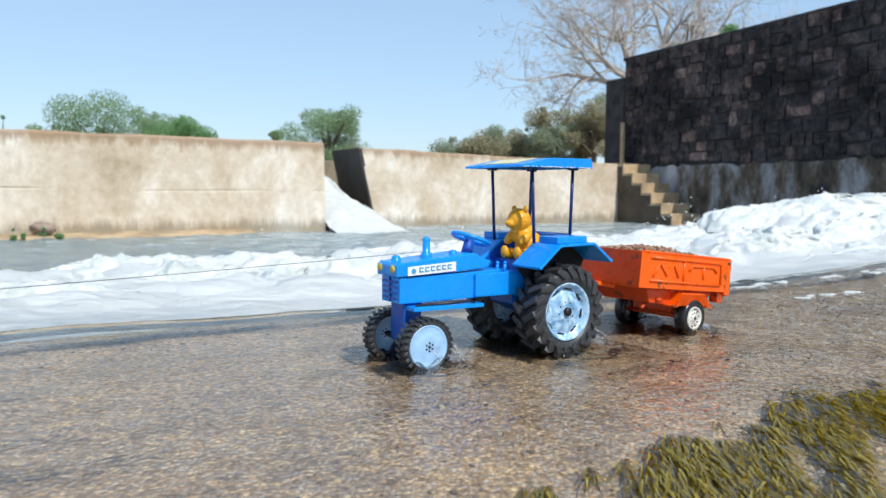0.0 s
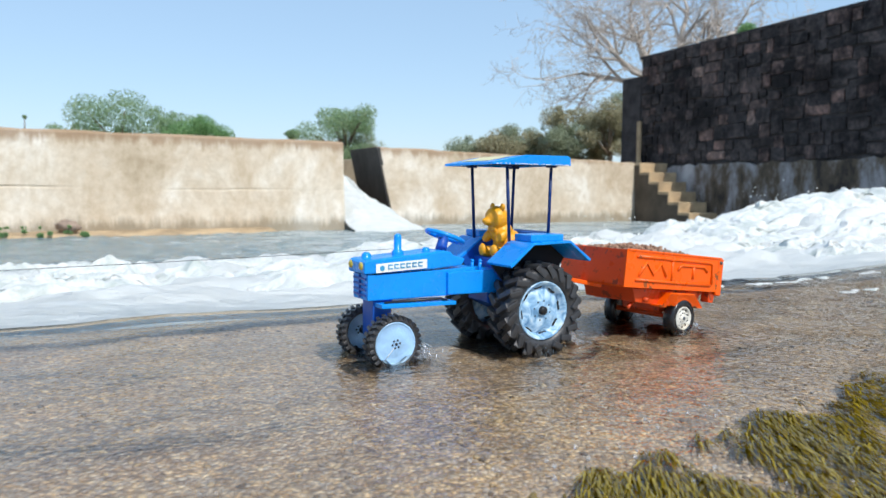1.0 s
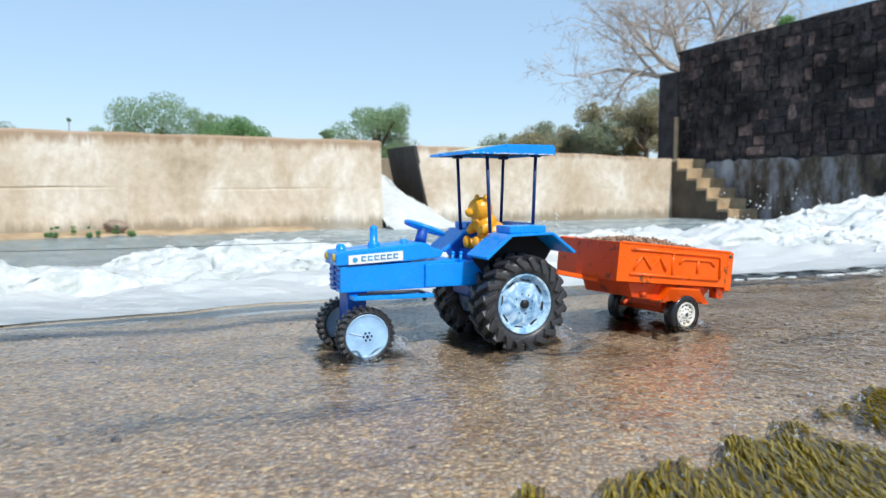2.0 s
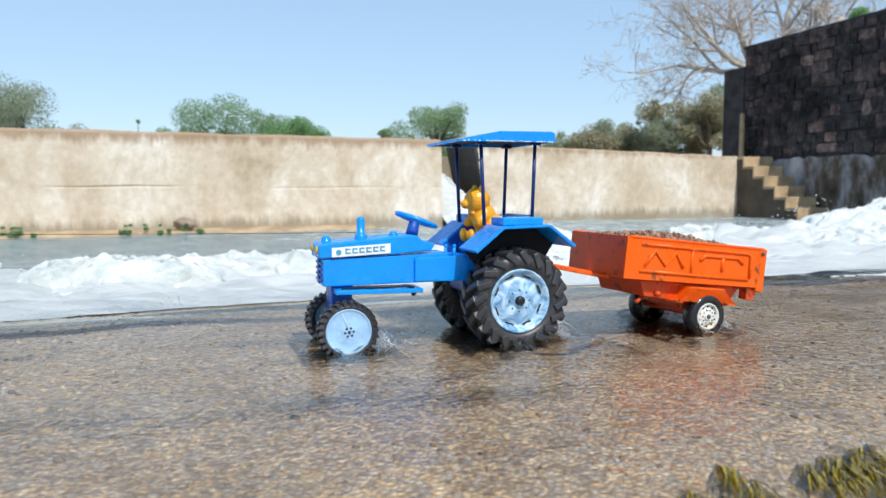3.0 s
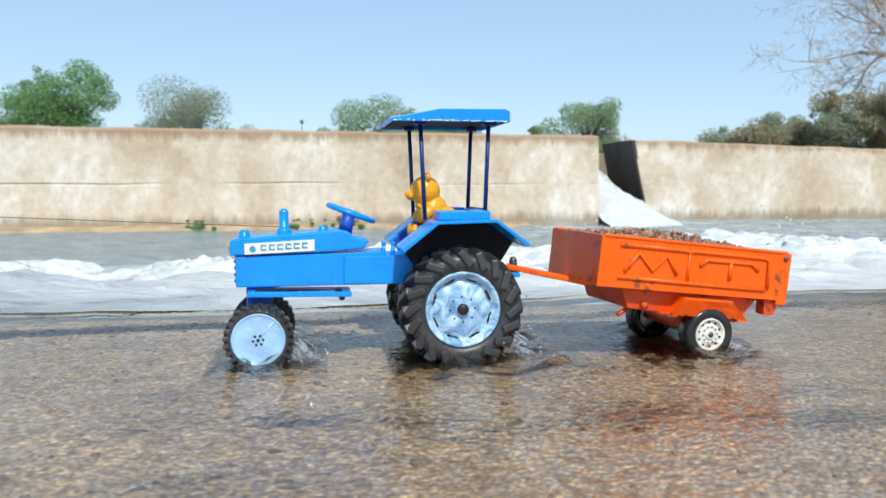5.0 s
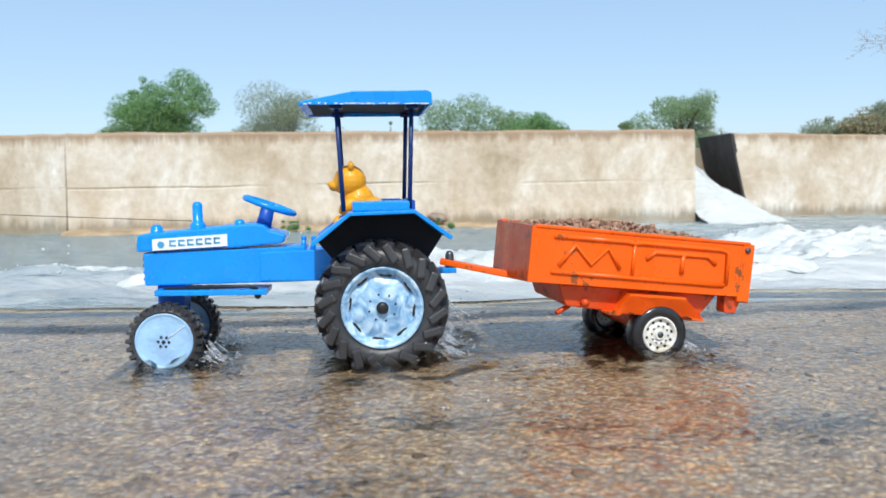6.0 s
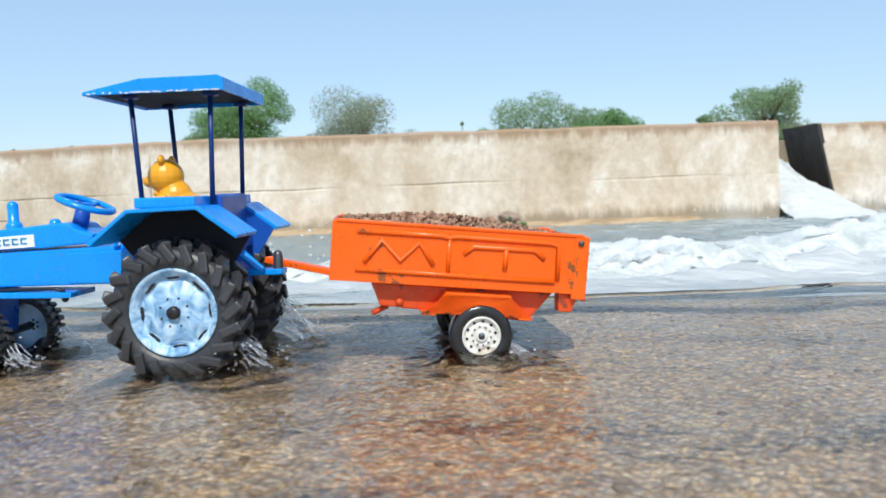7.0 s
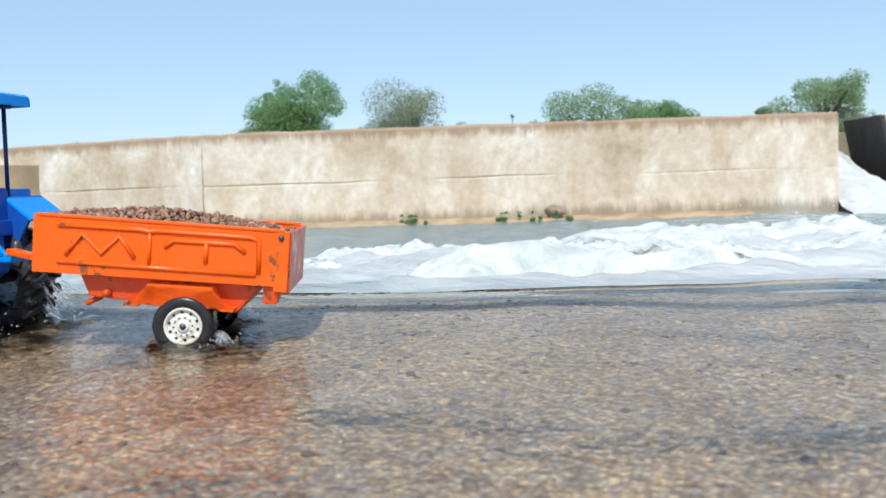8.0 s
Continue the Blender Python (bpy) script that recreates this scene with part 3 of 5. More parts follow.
def build_stair():
    """Six concrete steps that come down along the masonry wall to the water."""
    root = tagged(new("stair"), "worn tan concrete steps leading down to the water", "stair", kind="structure")
    k0 = 0.62
    for i in range(7):
        bm = bmesh.new()
        z = 0.735 - 0.185 * i
        box(bm, (k0 + 0.28 * i + 0.14 - (0.35 if i == 0 else 0), 0.345, (z - 1.0) / 2), (0.28 + (0.7 if i == 0 else 0), 0.66, z + 1.0), None, 0.012)
        ob = part("step", bm, BROWN_STONE, root)
    # Thin plate over the stair's side: damp stain and shade in its colour.
    bm = bmesh.new()
    outline = [(k0 - 0.45, -0.9), (k0 - 0.45, 0.66)] + [(k0 + 0.28 * (i // 2 + i % 2) - 0.02, 0.735 - 0.185 * (i // 2) - 0.05) for i in range(1, 13)] + [(k0 + 1.7, -0.9)]
    prism(bm, outline, 0.675, 0.684)
    part("side_face", bm, SHADED_DAMP, root, "damp stained side of the steps, darkened for its shade")
    root.matrix_world = frame_dw(0, 0, 0)


build_stair()

# ---- small things by the walls ----
def build_rock():
    bm = bmesh.new()
    bmesh.ops.create_icosphere(bm, subdivisions=3, radius=1)
    for v in bm.verts:
        d = 1 + 0.35 * fbm(v.co.x * 1.3, v.co.y * 1.3, v.co.z * 1.3)
        v.co = Vector((v.co.x * 0.13 * d, v.co.y * 0.09 * d, v.co.z * 0.07 * d))
    ob = tagged(part("rock", bm, ROCK, None, "", True), "brown rock lying at the foot of the concrete wall", "rock")
    ob.matrix_world = pose(-4.55, 8.42, -0.27, 0, 0, 32)


build_rock()


def leaf_cloud(lumps, count, size, seed, flat=0.8):
    """Many small leaf blades spread over uneven lumps (x, y, z, radius)."""
    rng = random.Random(seed)
    verts, faces = [], []
    weights = [l[3] ** 2 for l in lumps]
    for _ in range(count):
        cx, cy, cz, r = rng.choices(lumps, weights)[0]
        d = Vector((rng.gauss(0, 1), rng.gauss(0, 1), rng.gauss(0, 1))).normalized()
        rr = r * (0.25 + 0.76 * rng.random() ** 0.7)
        c = Vector((cx + d.x * rr, cy + d.y * rr, cz + d.z * rr * flat))
        a = Vector((rng.gauss(0, 1), rng.gauss(0, 1), rng.gauss(0, 1))).normalized()
        b = a.cross(Vector((rng.gauss(0, 1), rng.gauss(0, 1), rng.gauss(0, 1)))).normalized()
        s = size * rng.uniform(0.6, 1.4)
        i = len(verts)
        verts += [c - a * s, c + b * s * 0.45, c + a * s, c - b * s * 0.45]
        faces.append((i, i + 1, i + 2, i + 3))
    return verts, faces


def bush(x, y, z, w, h, mat, label, seed, count=5200, size=0.055, lumps=9, trunk=True, name="bush", category="bush"):
    rng = random.Random(seed)
    root = tagged(new(name), label, category)
    root.location = (x, y, z)
    ls = []
    for _ in range(lumps):
        r = rng.uniform(0.16, 0.30) * min(w, h * 1.6)
        px = rng.uniform(-0.5, 0.5) * (w - r)
        pz = h * (1 - (abs(px) / (w * 0.66)) ** 2.4) * rng.uniform(0.30, 1.0) - r * 0.72
        ls.append((px, rng.uniform(-0.3, 0.3) * w, max(pz, r * 0.4), r * rng.uniform(0.7, 1.15)))
    for _ in range(lumps * 2):
        cx, cy, cz, r = rng.choice(ls)
        a = rng.uniform(0, 6.28)
        ls.append((cx + r * math.cos(a), cy + 0.5 * r * math.sin(a), max(0.1, cz + r * rng.uniform(-0.5, 0.8)), r * rng.uniform(0.22, 0.45)))
    v, f = leaf_cloud(ls, int(count * 3.6), size * 0.74, seed + 5)
    raw("crown", v, f, mat, root)
    bm = bmesh.new()
    tube(bm, [(0, 0, -0.3), (0.03 * w, 0, h * 0.25), (0.0, 0.02, h * 0.5)], [0.035 * h, 0.028 * h, 0.018 * h], 6)
    part("trunk", bm, BARK_DARK, root, "", True)
    for lx, ly, lz, r in ls[:lumps]:
        bm = bmesh.new()
        tube(bm, [(0, 0, h * 0.22), (lx * 0.5, ly * 0.5, lz * 0.55 + h * 0.12), (lx, ly, lz)], [0.016 * h, 0.011 * h, 0.004 * h], 5)
        part("limb", bm, BARK_DARK, root, "", True)
    return root


bush(-10.2, 22.3, 0.6, 3.9, 2.65, LEAF, "broad green bush behind the concrete wall, paled for haze", 11, 9500, 0.05, 12)
bush(-7.30, 22.3, 0.6, 2.5, 2.05, LEAF_FRESH, "bright green bush with dry twigs behind the wall", 12, 5200, 0.05)
bush(-5.6, 24.2, 0.6, 0.75, 1.85, LEAF, "small green shrub behind the wall", 13, 1100, 0.045, lumps=5)
bush(-3.75, 24.6, 0.6, 2.9, 1.9, LEAF_GREY, "low growth under the thorn bush, paled for haze", 19, 2600, 0.05, 9)
bush(-3.75, 24.3, 0.6, 2.7, 2.9, LEAF, "rounded green thorn bush behind the sluice gap", 14, 4200, 0.05, 14)
bush(-17.9, 17.2, 0.6, 2.6, 3.75, LEAF_FRESH, "tall leafy green tree above the concrete wall", 15, 11000, 0.05, lumps=17, name="tree", category="tree")
bush(-19.6, 16.6, 0.6, 1.5, 1.85, LEAF, "low green shrub beside the tall tree", 16, 1700, 0.045, lumps=6)
bush(-14.5, 18.6, 0.6, 3.0, 2.65, LEAF_GREY, "grey-green thorny bush with bare twigs", 17, 8000, 0.038, 12)
for i, (x, y, h, w) in enumerate([(-10.5, 17.8, 1.75, 0.22), (-9.5, 18.3, 1.45, 0.16), (-12.4, 17.4, 1.3, 0.3), (-21.5, 13.5, 1.35, 0.3), (-23.0, 12.5, 1.25, 0.25), (-6.9, 20.5, 1.3, 0.2)]):
    bush(x, y, 0.6, w, h, LEAF, "thin green weed stalk standing above the wall", 30 + i, 160, 0.05, 3, name="weed_stalk", category="plant")


def scrub():
    """The band of dry scrub on the bank beyond the right wall."""
    rng = random.Random(77)
    for i in range(11):
        f = i / 10
        x, y = 0.3 + 4.4 * f + rng.uniform(-0.15, 0.15), 20.2 - 1.6 * f + rng.uniform(-0.3, 0.5)
        h = 1.15 + 1.1 * f + rng.uniform(-0.1, 0.25)
        mat, label = ((LEAF_GREY, "grey-green scrub on the bank, paled for haze"), (LEAF_DRY, "dry brown scrub on the bank"), (LEAF_DRY, "pale scrub among dry grass on the bank"))[i % 3]
        bush(x, y, 0.65, 1.5, h, mat, label, 50 + i, 2600, 0.040, 9, name="scrub_bush", category="bush")
    bush(4.35, 19.2, 0.65, 1.1, 2.55, LEAF_GREY, "tall green shrub beside the dark wall, paled for haze", 71, 1000, 0.05, 7)
    bush(7.0, 19.0, 2.3, 1.5, 2.1, LEAF_FRESH, "feathery green bush behind the masonry wall", 72, 3200, 0.05, 8)
    for i in range(6):
        bush(8.2 + i * 0.7, 17.6 - i * 1.3, 2.1, 1.6, 1.25, LEAF_DRY, "dry pale grass and twigs above the masonry wall", 80 + i, 1500, 0.05, 6, name="scrub_bush", category="bush")
    for i, x in enumerate((-4.95, -4.55, -6.1)):
        bush(x + 0.1, 7.98 + (x + 4.95) * 0.6, -0.37, 0.50, 0.08, LEAF_FRESH, "low fresh green weeds at the water line", 90 + i, 420, 0.025, 5, name="water_weed", category="plant")


scrub()


def bare_tree():
    """A large leafless tree with pale spreading limbs and fine twigs."""
    rng = random.Random(5)
    root = tagged(new("bare_tree"), "large bare tree with pale spreading branches and fine twigs", "tree")
    root.location = (6.5, 22.4, 0.6)
    limbs, twigs = [], ([], [])

    def strand(pts, rad, seg):
        verts, faces = twigs
        rings = []
        for i, p in enumerate(pts):
            d = pts[min(i + 1, len(pts) - 1)] - pts[max(i - 1, 0)]
            q = d.to_track_quat("Z", "Y")
            rings.append(len(verts))
            verts.extend(p + q @ Vector((math.cos(2 * math.pi * k / seg) * rad[i], math.sin(2 * math.pi * k / seg) * rad[i], 0)) for k in range(seg))
        for a, b in zip(rings, rings[1:]):
            faces.extend((a + k, a + (k + 1) % seg, b + (k + 1) % seg, b + k) for k in range(seg))

    def grow(p, d, length, r, depth):
        pts, rad = [p.copy()], [r]
        n = 5 if depth < 3 else 3
        for i in range(n):
            d = (d + Vector((rng.gauss(0, 0.17), rng.gauss(0, 0.17), rng.gauss(0.015, 0.15)))).normalized()
            p = p + d * (length / n)
            pts.append(p.copy())
            rad.append(max(0.0045, r * (1 - 0.55 * (i + 1) / n)))
        if depth < 2:
            bm = bmesh.new()
            tube(bm, pts, rad, 7)
            limbs.append(bm)
        else:
            strand(pts, rad, 4 if depth < 4 else 3)
        if depth >= 5:
            return
        for k in range(4 if depth < 4 else 3):
            j = rng.randint(max(1, n - 3), n)
            side = Vector((rng.gauss(0, 1), rng.gauss(0, 0.8), rng.gauss(0.12, 0.6))).normalized()
            grow(pts[j], (d * 0.75 + side * 0.85).normalized(), length * rng.uniform(0.50, 0.70), rad[j] * 0.70, depth + 1)

    trunk = bmesh.new()
    tube(trunk, [(0, 0, -0.4), (0.05, 0, 1.2), (-0.05, 0.05, 2.4)], [0.30, 0.25, 0.20], 10)
    part("trunk", trunk, BARK, root, "", True)
    base = Vector((-0.05, 0.05, 2.3))
    for dx, dz, ln, r in ((-1.0, 0.20, 3.0, 0.11), (-0.8, 0.62, 2.7, 0.12), (-0.35, 1.0, 2.6, 0.13), (0.2, 1.0, 2.6, 0.13), (0.75, 0.7, 2.7, 0.12), (1.0, 0.35, 2.9, 0.10), (-0.95, 0.42, 2.9, 0.11), (-0.6, 0.8, 2.6, 0.11)):
        grow(base, Vector((dx, rng.uniform(-0.3, 0.3), dz)).normalized(), ln, r, 0)
    for bm in limbs:
        part("limb", bm, BARK, root, "", True)
    tagged(raw("twig", twigs[0], twigs[1], BARK, root), kind="stuff")


bare_tree()


# ---- the toy tractor: x ahead, y to its left, z up from the ground under the rear axle ----
REAR_R, FRONT_R, CART_R = 0.0514, 0.0283, 0.0235


def tyre(radius, rim_r, width, lug_h):
    """A tyre about the y axis."""
    bm = bmesh.new()
    w = width / 2
    r0 = radius - lug_h
    lathe(bm, [(rim_r, -w * 0.80), (rim_r + (r0 - rim_r) * 0.35, -w * 0.98), (r0 - 0.002, -w * 0.92), (r0, -w * 0.7), (r0, 0), (r0, w * 0.7), (r0 - 0.002, w * 0.92),
               (rim_r + (r0 - rim_r) * 0.35, w * 0.98), (rim_r, w * 0.80), (rim_r - 0.002, w * 0.4), (rim_r - 0.002, -w * 0.4), (rim_r, -w * 0.80)], 48)
    return bm


def tread(wheel, radius, width, lugs, lug_h, chevron):
    """Tread blocks round a tyre, each a piece of its own."""
    w, r0 = width / 2, radius - lug_h
    pitch_ = 2 * math.pi * r0 / lugs
    for s in (-1, 1):
        t = bmesh.new()
        if chevron:
            box(t, (0, s * w * 0.52, 0), (pitch_ * 0.46, w * 1.02, lug_h * 2.1), pose(0, 0, 0, s * -6, 0, s * 32), 0.0012)
            box(t, (-0.0044, s * w * 0.93, -lug_h * 0.70), (pitch_ * 0.46, lug_h * 1.1, lug_h * 3.0), pose(0, 0, 0, s * 8, 34, 0), 0.0016)
        else:
            box(t, (0, s * w * 0.55, 0), (pitch_ * 0.55, w * 0.85, lug_h * 2.0), pose(0, 0, 0, 0, 0, s * 14), 0.0004)
        t.transform(Matrix.Translation((0, 0, r0)))
        first = None
        for i in range(lugs):
            a = 360 * (i + (0.5 if s > 0 else 0)) / lugs
            if first is None:
                first = part("lug", t, RUBBER, wheel)
                ob = first
            else:
                ob = new("lug", first.data)
                ob.parent = wheel
            ob.matrix_local = pose(0, 0, 0, 0, a, 0)


def rear_wheel(parent, side):
    w = part("rear_wheel", tyre(REAR_R, 0.0315, 0.036, 0.0052), RUBBER, parent, "black rubber tyre with deep chevron lugs", True)
    tread(w, REAR_R, 0.036, 20, 0.0052, True)
    s = side
    bm = bmesh.new()
    lathe(bm, [(0.0318, s * 0.0148), (0.0310, s * 0.0165), (0.0285, s * 0.0135), (0.0255, s * 0.0085), (0.0240, s * 0.0080), (0.0215, s * 0.0105), (0.016, s * 0.0122), (0.008, s * 0.0130), (0.0, s * 0.0132)], 48)
    for v in bm.verts:  # hammered, slightly creased disc
        r = math.hypot(v.co.x, v.co.z)
        if 0.0200 < r < 0.0262:  # petal edge of the disc
            k = 1 + 0.055 * math.cos(8 * (math.atan2(v.co.z, v.co.x) - math.pi / 2))
            v.co.x, v.co.z = v.co.x * k, v.co.z * k
        if 0.004 < r < 0.030:
            v.co.y += s * 0.0009 * fbm(v.co.x * 120, v.co.z * 120, 3.0)
    rim = part("rim", bm, RIM, w, "pale blue-white creased wheel disc", True)
    for i in range(8):
        a = 2 * math.pi * (i + 0.5) / 8
        t = bmesh.new()
        prism(t, [(-0.0052, 0), (-0.0030, 0.0016), (0.0, 0.0022), (0.0030, 0.0016), (0.0052, 0), (0.003, -0.0010), (-0.003, -0.0010)], -0.0012, 0.0012)
        t.transform(pose(0, s * 0.0088, 0, 0, math.degrees(a), 0) @ Matrix.Translation((0, 0, 0.0248)))
        part("slot", t, BLACK, w)
    bm = bmesh.new()
    lathe(bm, [(0.0048, s * 0.012), (0.0046, s * 0.0165), (0.003, s * 0.0175), (0, s * 0.0175)], 16)
    part("hub_cap", bm, BLACK, w, "black hub cap", True)
    bm = bmesh.new()
    for i in range(8):
        a = 2 * math.pi * i / 8
        ball(bm, (0.0105 * math.cos(a), s * 0.0128, 0.0105 * math.sin(a)), 0.0009, 6)
    part("bolts", bm, BLACK, w, "ring of small dark bolts", True)
    return w


def front_wheel(parent, side):
    w = part("front_wheel", tyre(FRONT_R, 0.0218, 0.019, 0.0022), RUBBER, parent, "small black rubber tyre with block tread", True)
    tread(w, FRONT_R, 0.019, 26, 0.0022, False)
    s = side
    bm = bmesh.new()
    lathe(bm, [(0.0220, s * 0.0072), (0.0212, s * 0.0088), (0.0200, s * 0.0078), (0.0188, s * 0.0072), (0.012, s * 0.0086), (0.005, s * 0.0092), (0, s * 0.0092)], 40)
    for v in bm.verts:
        r = math.hypot(v.co.x, v.co.z)
        if 0.003 < r < 0.019:
            v.co.y += s * 0.0006 * fbm(v.co.x * 150, v.co.z * 150, 8.0)
    part("rim", bm, FRONT_RIM, w, "pale blue wheel disc", True)
    bm = bmesh.new()
    for i in range(6):
        a = 2 * math.pi * i / 6
        ball(bm, (0.0040 * math.cos(a), s * 0.0094, 0.0040 * math.sin(a)), 0.0011, 6)
    ball(bm, (0, s * 0.0094, 0), 0.0015, 8)
    part("bolts", bm, BLACK, w, "star of black bolts", True)
    bm = bmesh.new()
    tube(bm, [(0.004, s * 0.0094, 0.001), (0.011, s * 0.0094, 0.0035), (0.0185, s * 0.0080, 0.006)], 0.0003, 5)
    part("crease", bm, STICKER, w, "white scratch across the disc", True)
    return w


def build_tractor():
    root = tagged(new("toy_tractor"), "bright blue toy tractor with canopy driving through shallow water", "toy tractor")
    # engine block and gearbox
    bm = bmesh.new()
    prism(bm, [(0.186, 0.0685), (0.186, 0.0945), (0.060, 0.0975), (0.060, 0.0685)], -0.0185, 0.0185, 0.0012)
    part("engine_block", bm, BLUE, root, "plain blue engine side panels")
    bm, rng = bmesh.new(), random.Random(61)
    for _ in range(90):
        r = rng.uniform(0.0002, 0.0005)
        ball(bm, (rng.uniform(0.062, 0.183), 0.0186, rng.uniform(0.070, 0.0935)), (r, r * 0.5, r * rng.uniform(1.0, 1.6)), 6)
    tagged(part("water_droplet", bm, SPRAY, root, "clear drops clinging to the paint", True), kind="stuff")
    bm = bmesh.new()
    prism(bm, [(0.096, 0.0700), (0.096, 0.0935), (0.040, 0.0945), (0.030, 0.0900), (0.030, 0.0640), (0.045, 0.0690)], -0.0225, 0.0225, 0.0012)
    part("gearbox", bm, BLUE, root)
    bm = bmesh.new()
    prism(bm, [(0.045, 0.058), (0.045, 0.094), (-0.030, 0.094), (-0.034, 0.060), (-0.010, 0.046), (0.020, 0.046)], -0.020, 0.020, 0.0015)
    part("axle_housing", bm, DEEP_BLUE, root, "dark blue rear axle housing")
    # hood
    bm = bmesh.new()
    prism(bm, [(0.1905, 0.0955), (0.1905, 0.1070), (0.1870, 0.1095), (0.130, 0.1140), (0.100, 0.1165), (0.092, 0.1150), (0.088, 0.1110), (0.074, 0.1070), (0.078, 0.1000), (0.112, 0.0975)], -0.0205, 0.0205, 0.0018)
    hood = part("hood", bm, BLUE, root, "blue hood with a stepped rear edge")
    bm = bmesh.new()
    prism(bm, [(0.178, 0.0965), (0.178, 0.1055), (0.1205, 0.1085), (0.1205, 0.0990)], 0.0206, 0.0212)
    part("sticker", bm, STICKER, hood, "white side sticker with a blue name in bars")
    bm = bmesh.new()
    for i in range(6):
        x = 0.1625 - i * 0.0068
        zc = 0.1015 + (0.178 - x) * 0.045
        box(bm, (x, 0.0215, zc + 0.0018), (0.0050, 0.0006, 0.0012))
        box(bm, (x + 0.0019, 0.0215, zc), (0.0011, 0.0006, 0.0044))
        box(bm, (x, 0.0215, zc - 0.0019), (0.0050, 0.0006, 0.0012))
    lathe(bm, [(0.0026, 0.0212), (0.0026, 0.0219), (0.0, 0.0219)], 14, Matrix.Translation((0.1715, 0, 0.1012)))
    part("lettering_bars", bm, STICKER_INK, hood, "blue bars of lettering")
    for y in (-0.013, 0.013):
        bm = bmesh.new()
        lathe(bm, [(0.0, 0.0), (0.0035, 0.0004), (0.0042, -0.001)], 14, pose(0.1916, y, 0.1035, 0, 0, -90))
        part("headlight", bm, LAMP_YELLOW, hood, "dull yellow headlight", True)
    bm = bmesh.new()
    for i in range(4):
        box(bm, (0.1868, 0, 0.0735 + i * 0.0055), (0.0016, 0.030, 0.0022), None, 0.0004)
    box(bm, (0.1868, 0, 0.082), (0.0020, 0.0022, 0.024), None, 0.0004)
    part("grille", bm, DEEP_BLUE, root, "ribbed dark blue grille")
    bm = bmesh.new()
    lathe(bm, [(0.0, 0.0095), (0.003, 0.009), (0.0048, 0.0065), (0.0052, 0.002), (0.0058, 0.0018), (0.0060, 0.0)], 18, pose(0.1795, 0.0, 0.1068, 90, 0, 0))
    part("radiator_cap", bm, BLUE, hood, "", True)
    bm = bmesh.new()
    lathe(bm, [(0.0, 0.0250), (0.0022, 0.0246), (0.0038, 0.0225), (0.0040, 0.0215), (0.0040, 0.0085), (0.0052, 0.0078), (0.0062, 0.0058), (0.0064, 0.0)], 18, pose(0.146, 0.004, 0.1094, 90, 0, 0))
    part("exhaust", bm, BLUE, hood, "short blue exhaust stack", True)
    bm = bmesh.new()
    lathe(bm, [(0.0, 0.005), (0.003, 0.0045), (0.0042, 0.002), (0.0046, 0.0)], 14, pose(0.113, 0.004, 0.1145, 90, 0, 0))
    part("filler_cap", bm, BLUE, hood, "", True)
    # steering
    steer = bmesh.new()
    tilt = pose(0.0885, 0.002, 0.1300, 0, -20, 0)
    ring = [tilt @ Vector((0.0205 * math.cos(a), 0.0205 * math.sin(a), 0)) for a in [2 * math.pi * k / 28 for k in range(28)]]
    tube(steer, ring, 0.0024, 8, True)
    for k in range(3):
        a = 2 * math.pi * k / 3 + 0.5
        tube(steer, [tilt @ Vector((0, 0, -0.002)), tilt @ Vector((0.0195 * math.cos(a), 0.0195 * math.sin(a), 0))], 0.0019, 6)
    ball(steer, tilt @ Vector((0, 0, -0.001)), (0.0045, 0.0045, 0.0025), 10)
    wheel = part("steering_wheel", steer, BLUE, root, "blue three-spoked steering wheel", True)
    bm = bmesh.new()
    tube(bm, [(0.0955, 0.002, 0.108), (0.0895, 0.002, 0.131)], [0.0068, 0.0052], 14)
    part("steering_column", bm, DEEP_BLUE, root, "dark blue steering column", True)
    for x, y, z in ((0.062, 0.014, 0.0945), (0.054, 0.017, 0.0945)):
        bm = bmesh.new()
        tube(bm, [(x, y, z - 0.002), (x - 0.001, y, z + 0.0085)], [0.0022, 0.0017], 8)
        ball(bm, (x - 0.001, y, z + 0.009), 0.0022, 8)
        part("lever", bm, BLUE, root, "", True)
    # seat platform
    bm = bmesh.new()
    box(bm, (0.000, 0, 0.0985), (0.066, 0.060, 0.014), None, 0.002)
    part("platform", bm, DEEP_BLUE, root, "dark blue seat platform")
    bm = bmesh.new()
    prism(bm, [(-0.020, 0.100), (-0.020, 0.1320), (-0.026, 0.1345), (-0.029, 0.1325), (-0.029, 0.100)], -0.030, 0.030, 0.0012)
    part("seat_back", bm, DEEP_BLUE, root)
    # mudguards, canopy posts and canopy
    top = [(0.0525, 0.1030), (0.0235, 0.1255), (-0.0260, 0.1265), (-0.0540, 0.1060)]
    for s in (-1, 1):
        y0, y1 = s * 0.028, s * 0.0735
        bm = bmesh.new()
        th = 0.0026
        outline = top + [(x * 0.965, z - th) for x, z in top[::-1]]
        prism(bm, outline, y0, y1, 0.0007)
        guard = part("mudguard", bm, BLUE, root, "angled blue mudguard over the rear wheel")
        bm = bmesh.new()
        prism(bm, [(0.0500, 0.1020), (0.0230, 0.1235), (-0.0255, 0.1245), (-0.0510, 0.1050), (-0.036, 0.082), (0.034, 0.082)], s * 0.0280, s * 0.0300, 0.0005)
        part("guard_panel", bm, DEEP_BLUE, guard, "dark blue inner panel")
        # Extra black layer on the wheel side: shade under the guard plus mud.
        bm = bmesh.new()
